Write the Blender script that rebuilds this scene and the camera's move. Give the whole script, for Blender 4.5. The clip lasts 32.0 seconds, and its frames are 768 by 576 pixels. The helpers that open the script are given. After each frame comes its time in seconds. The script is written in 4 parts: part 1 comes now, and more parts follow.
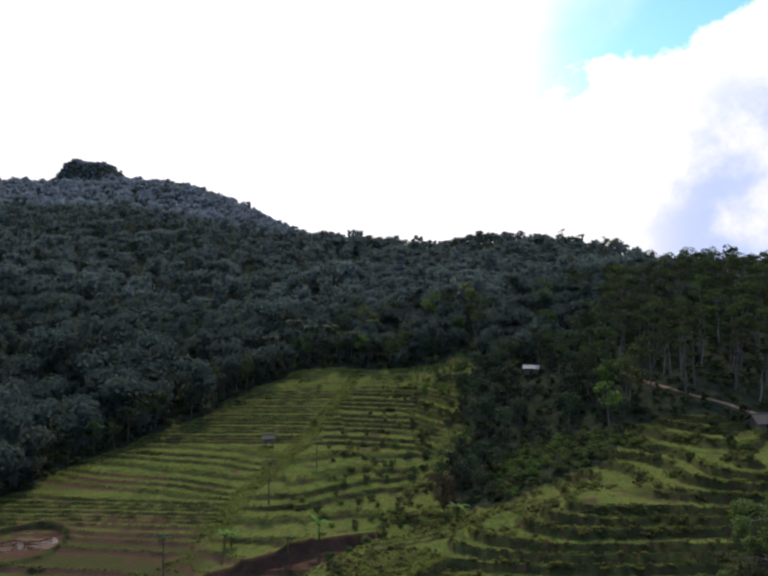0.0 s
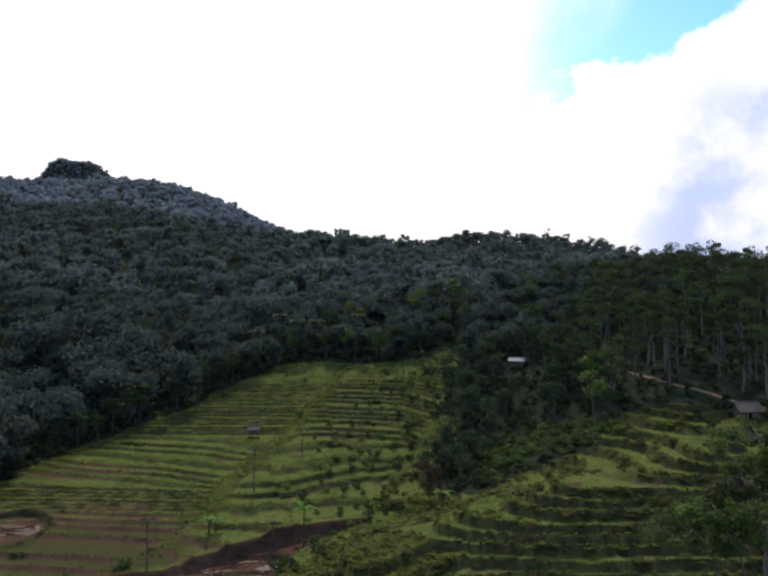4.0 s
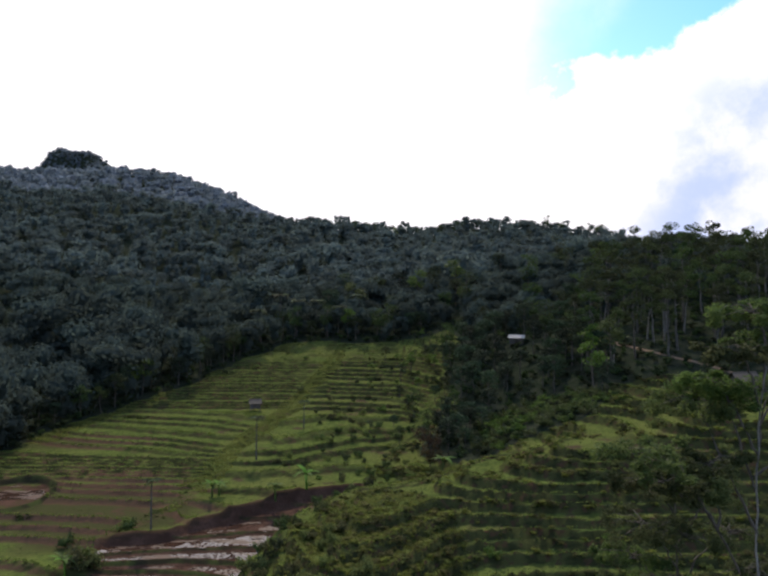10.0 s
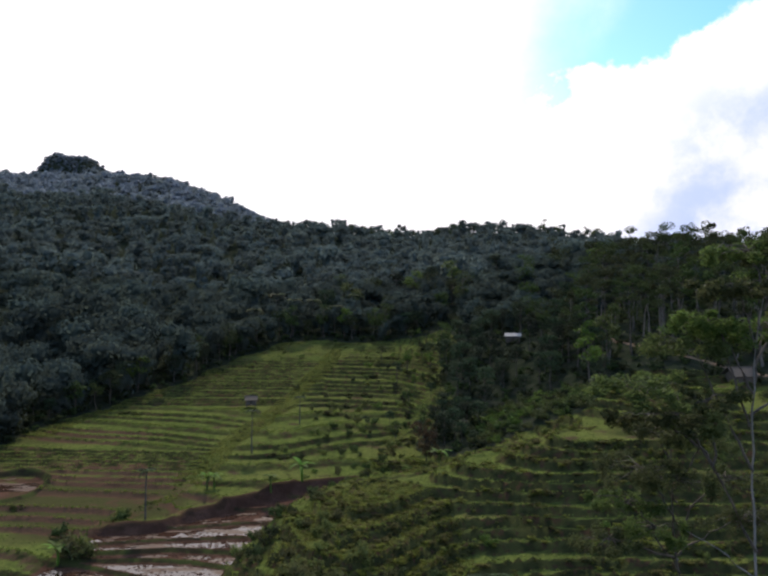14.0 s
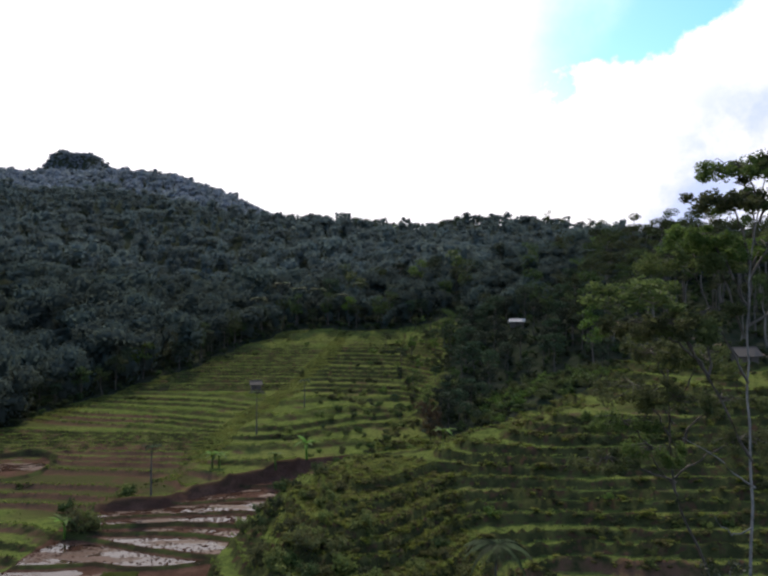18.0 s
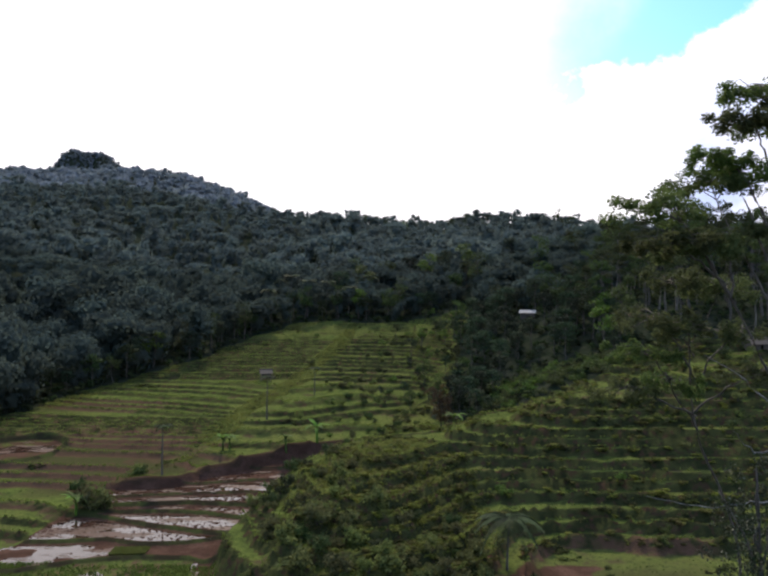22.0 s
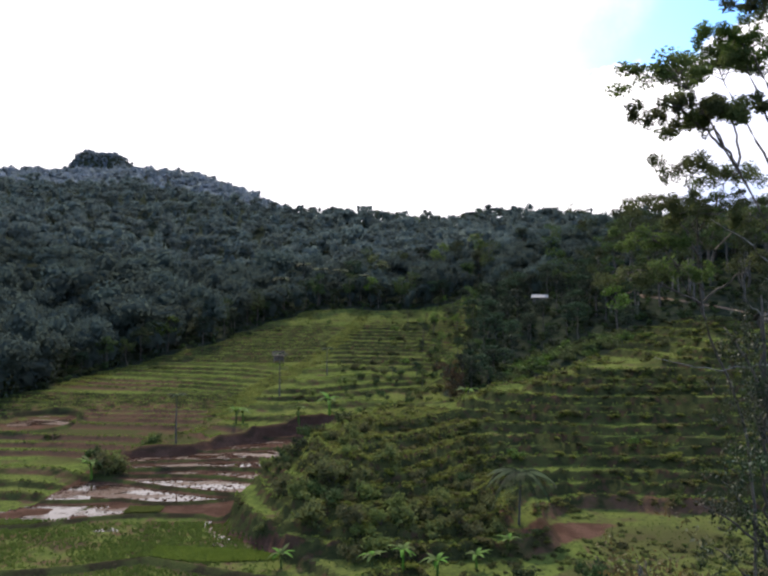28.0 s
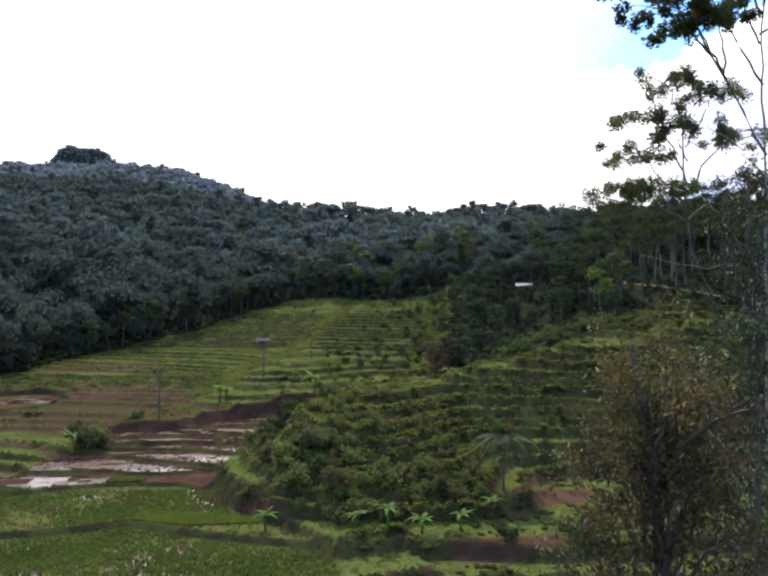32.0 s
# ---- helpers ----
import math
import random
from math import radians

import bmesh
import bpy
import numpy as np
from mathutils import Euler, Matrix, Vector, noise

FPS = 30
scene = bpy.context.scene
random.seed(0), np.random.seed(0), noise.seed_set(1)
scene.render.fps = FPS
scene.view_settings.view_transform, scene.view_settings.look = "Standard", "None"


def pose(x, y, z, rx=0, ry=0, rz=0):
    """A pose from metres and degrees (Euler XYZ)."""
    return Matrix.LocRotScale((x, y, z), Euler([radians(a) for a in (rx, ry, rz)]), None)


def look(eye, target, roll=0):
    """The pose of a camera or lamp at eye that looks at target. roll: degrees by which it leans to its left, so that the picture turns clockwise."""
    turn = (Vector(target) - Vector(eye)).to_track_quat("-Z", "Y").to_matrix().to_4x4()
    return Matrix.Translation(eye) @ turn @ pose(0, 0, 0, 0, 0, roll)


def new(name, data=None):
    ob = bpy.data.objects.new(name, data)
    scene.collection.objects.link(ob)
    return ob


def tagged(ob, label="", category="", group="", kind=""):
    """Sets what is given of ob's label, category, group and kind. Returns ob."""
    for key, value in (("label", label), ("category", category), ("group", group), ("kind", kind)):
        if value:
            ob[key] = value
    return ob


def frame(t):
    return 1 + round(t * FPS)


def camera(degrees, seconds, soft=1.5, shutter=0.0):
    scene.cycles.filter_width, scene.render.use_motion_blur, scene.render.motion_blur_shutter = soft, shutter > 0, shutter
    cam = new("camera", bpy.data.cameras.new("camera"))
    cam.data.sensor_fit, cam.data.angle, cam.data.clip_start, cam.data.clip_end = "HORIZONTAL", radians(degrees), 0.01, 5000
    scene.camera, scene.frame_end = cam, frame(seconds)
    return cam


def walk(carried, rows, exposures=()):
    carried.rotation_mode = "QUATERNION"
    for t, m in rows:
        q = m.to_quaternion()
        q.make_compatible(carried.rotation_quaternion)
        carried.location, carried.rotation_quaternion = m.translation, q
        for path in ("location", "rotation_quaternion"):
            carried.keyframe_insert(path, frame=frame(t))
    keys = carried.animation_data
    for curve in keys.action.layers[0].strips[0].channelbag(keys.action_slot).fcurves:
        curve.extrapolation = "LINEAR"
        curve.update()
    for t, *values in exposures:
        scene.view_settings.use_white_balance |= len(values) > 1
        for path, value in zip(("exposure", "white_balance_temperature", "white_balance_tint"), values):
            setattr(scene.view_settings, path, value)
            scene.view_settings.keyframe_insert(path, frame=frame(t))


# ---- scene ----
cam = camera(54.0, 32.0, soft=2.5)
PATH = [
    (0, (0.001, 0.000, 58.729), (0.000, 9.999, 58.556), -0.04),
    (0.5, (0.078, -0.086, 58.278), (0.047, 9.913, 58.112), -0.02),
    (1, (0.151, -0.151, 57.843), (0.206, 9.848, 57.696), 0.01),
    (1.5, (0.197, -0.190, 57.432), (0.272, 9.808, 57.288), 0.11),
    (2, (0.224, -0.219, 56.996), (0.275, 9.780, 56.863), 0.00),
    (2.5, (0.225, -0.227, 56.523), (0.313, 9.772, 56.384), 0.07),
    (3, (0.232, -0.220, 56.030), (0.356, 9.778, 55.904), 0.11),
    (3.5, (0.233, -0.234, 55.558), (0.395, 9.764, 55.434), 0.17),
    (5.5, (0.163, -0.451, 53.703), (0.348, 9.547, 53.581), 0.05),
    (6, (0.171, -0.532, 53.251), (0.372, 9.465, 53.126), 0.11),
    (6.5, (0.223, -0.640, 52.807), (0.453, 9.356, 52.706), 0.11),
    (7, (0.345, -0.809, 52.323), (0.617, 9.187, 52.223), 0.14),
    (7.5, (0.436, -1.018, 51.836), (0.866, 8.972, 51.697), 0.17),
    (8, (0.433, -1.193, 51.423), (0.792, 8.800, 51.307), 0.07),
    (8.5, (0.310, -1.338, 51.027), (0.745, 8.651, 50.876), 0.10),
    (9, (0.110, -1.442, 50.562), (0.509, 8.550, 50.461), 0.01),
    (9.5, (-0.077, -1.492, 50.061), (0.236, 8.502, 49.954), 0.09),
    (10, (-0.174, -1.528, 49.548), (0.006, 8.469, 49.348), 0.10),
    (10.5, (-0.166, -1.553, 49.044), (-0.042, 8.446, 48.989), 0.08),
    (11, (-0.160, -1.558, 48.620), (0.030, 8.440, 48.539), 0.03),
    (11.5, (-0.179, -1.491, 48.288), (0.039, 8.507, 48.235), 0.10),
    (12, (-0.183, -1.375, 47.967), (-0.095, 8.623, 47.823), -0.07),
    (12.5, (-0.124, -1.307, 47.569), (-0.069, 8.692, 47.445), 0.03),
    (13, (-0.043, -1.322, 47.106), (0.086, 8.677, 46.983), 0.08),
    (13.5, (-0.004, -1.370, 46.672), (0.212, 8.627, 46.562), 0.15),
    (15.5, (-0.261, -1.596, 45.026), (-0.032, 8.401, 44.954), 0.19),
    (16, (-0.210, -1.689, 44.556), (-0.184, 8.311, 44.485), -0.05),
    (16.5, (-0.117, -1.845, 44.067), (-0.208, 8.155, 44.011), -0.16),
    (17, (0.001, -2.007, 43.575), (-0.243, 7.990, 43.460), -0.28),
    (17.5, (0.173, -2.011, 43.011), (-0.122, 7.984, 42.886), -0.34),
    (18, (0.302, -1.858, 42.394), (0.458, 8.140, 42.273), -0.14),
    (18.5, (0.390, -1.774, 41.883), (0.494, 8.225, 41.774), -0.11),
    (19, (0.442, -1.739, 41.381), (0.489, 8.260, 41.296), -0.09),
    (19.5, (0.417, -1.677, 40.843), (0.623, 8.321, 40.795), 0.06),
    (20, (0.351, -1.650, 40.417), (0.472, 8.349, 40.309), 0.12),
    (20.5, (0.257, -1.673, 40.008), (0.263, 8.326, 39.915), 0.06),
    (21, (0.121, -1.695, 39.582), (0.105, 8.304, 39.475), 0.06),
    (21.5, (-0.032, -1.707, 39.138), (-0.119, 8.293, 39.071), -0.03),
    (22, (-0.147, -1.698, 38.580), (-0.107, 8.301, 38.491), 0.01),
    (22.5, (-0.235, -1.747, 38.080), (-0.015, 8.250, 38.035), 0.07),
    (23, (-0.265, -1.822, 37.596), (-0.071, 8.177, 37.556), -0.11),
    (23.5, (-0.294, -1.861, 37.067), (-0.151, 8.138, 37.029), 0.02),
    (24, (-0.325, -1.948, 36.545), (-0.178, 8.051, 36.498), -0.10),
    (24.5, (-0.372, -2.088, 36.013), (0.003, 7.905, 35.940), 0.08),
    (25, (-0.342, -2.294, 35.558), (-0.066, 7.702, 35.514), -0.08),
    (25.5, (-0.296, -2.438, 35.158), (-0.292, 7.562, 35.103), -0.04),
    (27.5, (-0.110, -2.357, 33.179), (-0.232, 7.642, 33.163), -0.10),
    (28, (-0.055, -2.287, 32.581), (-0.178, 7.712, 32.536), -0.17),
    (28.5, (-0.063, -2.146, 31.976), (-0.056, 7.854, 31.960), -0.10),
    (29, (-0.111, -2.124, 31.394), (-0.043, 7.876, 31.393), -0.04),
    (29.5, (-0.190, -2.168, 30.808), (0.006, 7.830, 30.804), 0.08),
    (30, (-0.277, -2.214, 30.199), (-0.118, 7.784, 30.181), -0.03),
    (30.5, (-0.340, -2.270, 29.615), (-0.197, 7.729, 29.592), -0.02),
    (31, (-0.375, -2.372, 29.076), (-0.276, 7.628, 29.097), -0.23),
    (31.5, (-0.335, -2.457, 28.636), (-0.386, 7.543, 28.603), -0.20),
    (32, (-0.252, -2.278, 28.001), (-0.163, 7.721, 27.978), 0.09),
]
walk(cam, [(t, look(eye, target, roll)) for t, eye, target, roll in PATH], [(0, 0.0, 6500, 17), (12, 0.06, 6500, 17), (19, 0.12, 6500, 17), (25, 0.40, 6500, 17), (32, 0.68, 6500, 17)])

# ---- world and sun ----
SUN_AZ, SUN_EL = radians(-4), radians(45)
sun_dir = Vector((math.sin(SUN_AZ) * math.cos(SUN_EL), math.cos(SUN_AZ) * math.cos(SUN_EL), math.sin(SUN_EL)))
sun = new("sun", bpy.data.lights.new("sun", "SUN"))
sun.data.energy, sun.data.angle, sun.data.color = 3.8, radians(0.6), (1.0, 0.92, 0.74)
sun.matrix_world = look(sun_dir * 300, (0, 0, 0))


class Nodes:
    """Short hand for node trees."""

    def __init__(self, tree):
        self.tree = tree
        tree.nodes.clear()

    def add(self, kind, inputs=None, **props):
        n = self.tree.nodes.new(kind)
        for k, v in props.items():
            setattr(n, k, v)
        for k, v in (inputs or {}).items():
            if isinstance(v, bpy.types.NodeSocket):
                self.tree.links.new(v, n.inputs[k])
            else:
                n.inputs[k].default_value = v
        return n

    def math(self, op, a, b=0.0, clamp=False):
        return self.add("ShaderNodeMath", {0: a, 1: b}, operation=op, use_clamp=clamp).outputs[0]

    def ramp(self, v, lo, hi, a=0.0, b=1.0, smooth=True):
        n = self.add("ShaderNodeMapRange", {"Value": v, "From Min": lo, "From Max": hi, "To Min": a, "To Max": b})
        n.interpolation_type = "SMOOTHSTEP" if smooth else "LINEAR"
        return n.outputs[0]

    def noise(self, vec, scale, detail=4.0, rough=0.55, out=0):
        return self.add("ShaderNodeTexNoise", {"Vector": vec, "Scale": scale, "Detail": detail, "Roughness": rough}).outputs[out]

    def mix(self, f, a, b):
        n = self.add("ShaderNodeMix", {0: f}, data_type="RGBA")
        for k, v in ((6, a), (7, b)):
            if isinstance(v, bpy.types.NodeSocket):
                self.tree.links.new(v, n.inputs[k])
            else:
                n.inputs[k].default_value = (*v, 1.0)
        return n.outputs[2]


def toward(az, el):
    az, el = radians(az), radians(el)
    return (math.sin(az) * math.cos(el), math.cos(az) * math.cos(el), math.sin(el))


world = bpy.data.worlds.new("sky")
scene.world = world
world.use_nodes = True
w = Nodes(world.node_tree)
way = w.add("ShaderNodeTexCoord").outputs["Generated"]
sky = w.add("ShaderNodeTexSky", sky_type="NISHITA", sun_disc=False, sun_elevation=SUN_EL, sun_rotation=SUN_AZ, air_density=1.0, dust_density=0.6, ozone_density=2.0)


def near_dir(d):
    return w.add("ShaderNodeVectorMath", {0: way, 1: d}, operation="DOT_PRODUCT").outputs["Value"]


puff = w.noise(way, 6.0, 7.0, 0.6)
big = w.noise(way, 2.2, 5.0, 0.5)
jitter = w.math("MULTIPLY", w.math("SUBTRACT", puff, 0.5), 0.10)
# the bank of bright cloud round the sun, a gap of blue beside it, broken cloud elsewhere
bank = w.ramp(w.math("ADD", near_dir(toward(-22, 22)), jitter), 0.785, 0.895)
axes = w.add("ShaderNodeSeparateXYZ", {0: way})
height = w.math("SUBTRACT", axes.outputs[2], w.math("MULTIPLY", w.math("SUBTRACT", axes.outputs[0], 0.33), 0.35))
low = w.ramp(w.math("ADD", height, w.math("MULTIPLY", w.math("SUBTRACT", puff, 0.5), 0.26)), 0.276, 0.254)
rest = w.ramp(big, 0.45, 0.56)
far_off = w.ramp(near_dir(toward(10, 10)), 0.86, 0.80)
cover = w.math("MAXIMUM", w.math("MAXIMUM", bank, low), w.math("MULTIPLY", rest, far_off))
glow = w.ramp(near_dir(toward(-4, 45)), 0.60, 1.0, 1.1, 1.5)
greyer = w.math("MULTIPLY", w.ramp(near_dir(toward(31, 4.0)), 0.966, 0.992), w.ramp(puff, 0.34, 0.60))
away = w.ramp(near_dir(toward(-16, 34)), 0.72, 0.25)
cloud = w.mix(away, w.mix(greyer, (1.0, 1.0, 1.0), (0.50, 0.61, 0.88)), (0.76, 0.92, 1.22))
cloud = w.add("ShaderNodeVectorMath", {0: cloud, "Scale": glow}, operation="SCALE").outputs[0]
deep = w.add("ShaderNodeHueSaturation", {"Saturation": 1.5, "Color": sky.outputs[0]}).outputs[0]
blue_sky = w.add("ShaderNodeVectorMath", {0: deep, "Scale": 0.22}, operation="SCALE").outputs[0]
colour = w.mix(cover, blue_sky, cloud)
back = w.add("ShaderNodeBackground", {"Color": colour, "Strength": 1.0})
w.add("ShaderNodeOutputWorld", {"Surface": back.outputs[0]})


# ---- materials ----
def material(name):
    m = bpy.data.materials.new(name)
    m.use_nodes = True
    n = Nodes(m.node_tree)
    return m, n


def finish(n, colour, rough=0.7, bump=None, strength=0.4, dist=0.1, spec=0.3, trans=0.0, normal=None):
    ins = {"Base Color": colour, "Roughness": rough, "Specular IOR Level": spec}
    if bump is not None:
        ins["Normal"] = n.add("ShaderNodeBump", {"Height": bump, "Strength": strength, "Distance": dist}).outputs[0]
    b = n.add("ShaderNodeBsdfPrincipled", ins)
    out = b.outputs[0]
    if trans:
        tr = n.add("ShaderNodeBsdfTranslucent", {"Color": colour})
        out = n.add("ShaderNodeMixShader", {0: trans, 1: out, 2: tr.outputs[0]}).outputs[0]
    n.add("ShaderNodeOutputMaterial", {"Surface": out})


def leaf_material(name, a, b, c, rough=0.6, trans=0.3, scale=0.35, spec=0.2, tint=False, rare=2.0, spread_v=(0.68, 1.25)):
    """Foliage that varies from tree to tree, from clump to clump and from leaf to leaf."""
    m, n = material(name)
    pos = n.add("ShaderNodeNewGeometry")
    own = n.add("ShaderNodeAttribute", attribute_name="tint").outputs["Fac"] if tint else n.add("ShaderNodeObjectInfo").outputs["Random"]
    v = n.noise(pos.outputs["Position"], scale, 3.0)
    isl = pos.outputs["Random Per Island"]
    col = n.mix(n.ramp(v, 0.35, 0.65), a, b)
    col = n.mix(n.math("MULTIPLY", n.math("POWER", isl, rare), 0.55 if rare < 3 else 1.0), col, c)
    hsv = n.add("ShaderNodeHueSaturation", {"Hue": n.ramp(own, 0, 1, 0.475, 0.520), "Saturation": n.ramp(own, 0, 1, 0.85, 1.1), "Value": n.ramp(own, 0, 1, *spread_v), "Color": col})
    finish(n, hsv.outputs[0], rough, trans=trans, spec=spec)
    return m


def plain(name, a, b, scale=3.0, rough=0.8, bump=0.4, spec=0.3, stretch=(1, 1, 1)):
    """Bark, wood, thatch, metal: two tones at two scales with relief."""
    m, n = material(name)
    co = n.add("ShaderNodeTexCoord").outputs["Object"]
    co = n.add("ShaderNodeMapping", {"Vector": co, "Scale": stretch}).outputs[0]
    v, f = n.noise(co, scale, 5.0), n.noise(co, scale * 7, 3.0)
    s = n.math("ADD", n.math("MULTIPLY", v, 0.7), n.math("MULTIPLY", f, 0.3))
    finish(n, n.mix(n.ramp(s, 0.3, 0.7), a, b), rough, s, bump, 0.05, spec)
    return m


MAT = {}
# forest leaf colours pale and turn blue up the hill: haze painted in
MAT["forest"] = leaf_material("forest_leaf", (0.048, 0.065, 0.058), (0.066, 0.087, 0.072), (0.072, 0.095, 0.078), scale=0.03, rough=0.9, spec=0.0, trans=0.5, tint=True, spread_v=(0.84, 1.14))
MAT["hazy_slope_forest"] = leaf_material("hazy_slope_forest_leaf", (0.072, 0.096, 0.090), (0.092, 0.120, 0.106), (0.098, 0.126, 0.112), scale=0.025, rough=0.9, spec=0.05, trans=0.5, tint=True, spread_v=(0.84, 1.14))
MAT["under"] = leaf_material("undergrowth_leaf", (0.020, 0.030, 0.014), (0.038, 0.052, 0.021), (0.054, 0.068, 0.028), scale=0.2, rough=0.9, spec=0.0, trans=0.3, tint=True)
MAT["clod"] = plain("wet_clod", (0.060, 0.034, 0.024), (0.034, 0.020, 0.014), 2.0, rough=0.9, spec=0.0)
# aerial haze over the distant hill is mixed into this pale blue leaf colour
MAT["hazy_far_forest"] = leaf_material("hazy_far_forest_leaf", (0.146, 0.180, 0.204), (0.162, 0.198, 0.220), (0.166, 0.204, 0.224), scale=0.02, rough=0.9, spec=0.05, trans=0.5, tint=True, spread_v=(0.8, 1.15))
MAT["withered"] = leaf_material("withered_leaf", (0.040, 0.030, 0.016), (0.075, 0.048, 0.026), (0.100, 0.075, 0.040), scale=0.6, spec=0.0, trans=0.3)
MAT["rank"] = leaf_material("rank_grass_blade", (0.092, 0.116, 0.028), (0.130, 0.150, 0.036), (0.160, 0.172, 0.052), scale=0.15, spec=0.05, trans=0.6)
MAT["seedling"] = leaf_material("seedling_blade", (0.080, 0.125, 0.020), (0.105, 0.150, 0.026), (0.125, 0.165, 0.034), scale=0.5, spec=0.05, trans=0.6)
MAT["tussock"] = leaf_material("tussock_blade", (0.070, 0.080, 0.020), (0.118, 0.124, 0.030), (0.150, 0.144, 0.045), scale=0.12, tint=True, spec=0.03, rough=0.8, trans=0.5)
MAT["weeds"] = leaf_material("weed_leaf", (0.050, 0.062, 0.022), (0.088, 0.098, 0.034), (0.112, 0.122, 0.045), scale=0.3, tint=True, spec=0.0, rough=0.9, trans=0.45)
MAT["edge"] = leaf_material("edge_leaf", (0.020, 0.031, 0.018), (0.037, 0.052, 0.028), (0.052, 0.068, 0.038), scale=0.05, spec=0.03, rough=0.8, trans=0.2)
MAT["grove"] = leaf_material("grove_leaf", (0.027, 0.041, 0.016), (0.048, 0.066, 0.023), (0.066, 0.086, 0.031), scale=0.12, spec=0.05, rough=0.8)
MAT["albizia"] = leaf_material("albizia_leaf", (0.048, 0.070, 0.022), (0.080, 0.108, 0.034), (0.108, 0.132, 0.046), scale=0.5, trans=0.55, spec=0.05)
MAT["bright"] = leaf_material("bright_leaf", (0.050, 0.078, 0.020), (0.084, 0.114, 0.028), (0.108, 0.138, 0.038), scale=0.4, spec=0.05)
MAT["shrub"] = leaf_material("shrub_leaf", (0.068, 0.081, 0.027), (0.108, 0.122, 0.040), (0.140, 0.150, 0.058), scale=0.5, spec=0.04, rough=0.8, trans=0.4)
# in these two the rare pale leaf colour paints glints of sky
MAT["dry"] = leaf_material("dry_leaf", (0.042, 0.047, 0.018), (0.088, 0.060, 0.026), (0.230, 0.210, 0.120), scale=1.1, rough=0.6, spec=0.05, rare=8.0, trans=0.4)
MAT["dark"] = leaf_material("small_leaf", (0.016, 0.028, 0.011), (0.032, 0.046, 0.017), (0.180, 0.190, 0.130), scale=0.9, rough=0.5, spec=0.12, rare=10.0)
MAT["banana"] = leaf_material("banana_leaf", (0.050, 0.105, 0.018), (0.085, 0.160, 0.028), (0.150, 0.210, 0.055), scale=0.6, trans=0.4, rough=0.75, spec=0.08)
MAT["palm"] = leaf_material("palm_leaf", (0.020, 0.032, 0.014), (0.036, 0.052, 0.021), (0.058, 0.072, 0.034), scale=0.6, rough=0.75, spec=0.05, trans=0.1)
MAT["rice"] = leaf_material("rice_blade", (0.050, 0.072, 0.019), (0.076, 0.100, 0.027), (0.098, 0.118, 0.038), scale=0.10, trans=0.5, rough=0.7, spec=0.05)
MAT["bankgrass"] = leaf_material("bank_grass_blade", (0.073, 0.098, 0.026), (0.110, 0.136, 0.037), (0.140, 0.156, 0.053), scale=0.10, trans=0.6, spec=0.05)
MAT["bark"] = plain("pale_bark", (0.19, 0.175, 0.15), (0.085, 0.077, 0.065), 4.0, stretch=(1, 1, 0.3))
MAT["grey_bark"] = plain("grey_bark", (0.085, 0.078, 0.066), (0.038, 0.034, 0.028), 4.0, stretch=(1, 1, 0.3))
MAT["grove_bark"] = plain("grove_bark", (0.15, 0.135, 0.11), (0.07, 0.062, 0.05), 4.0, stretch=(1, 1, 0.3))
MAT["dark_bark"] = plain("dark_bark", (0.09, 0.075, 0.055), (0.04, 0.034, 0.028), 4.0, stretch=(1, 1, 0.3))
MAT["thatch"] = plain("thatch", (0.085, 0.070, 0.052), (0.040, 0.033, 0.026), 6.0, stretch=(1, 1, 1))
MAT["wood"] = plain("weathered_wood", (0.11, 0.092, 0.072), (0.06, 0.05, 0.04), 6.0, stretch=(1, 1, 0.2))
MAT["path"] = plain("trodden_earth", (0.19, 0.135, 0.095), (0.10, 0.075, 0.05), 1.2, rough=0.95, spec=0.0)
MAT["tin"] = plain("sheet_metal", (0.30, 0.31, 0.31), (0.17, 0.165, 0.16), 2.0, rough=0.75, spec=0.2)


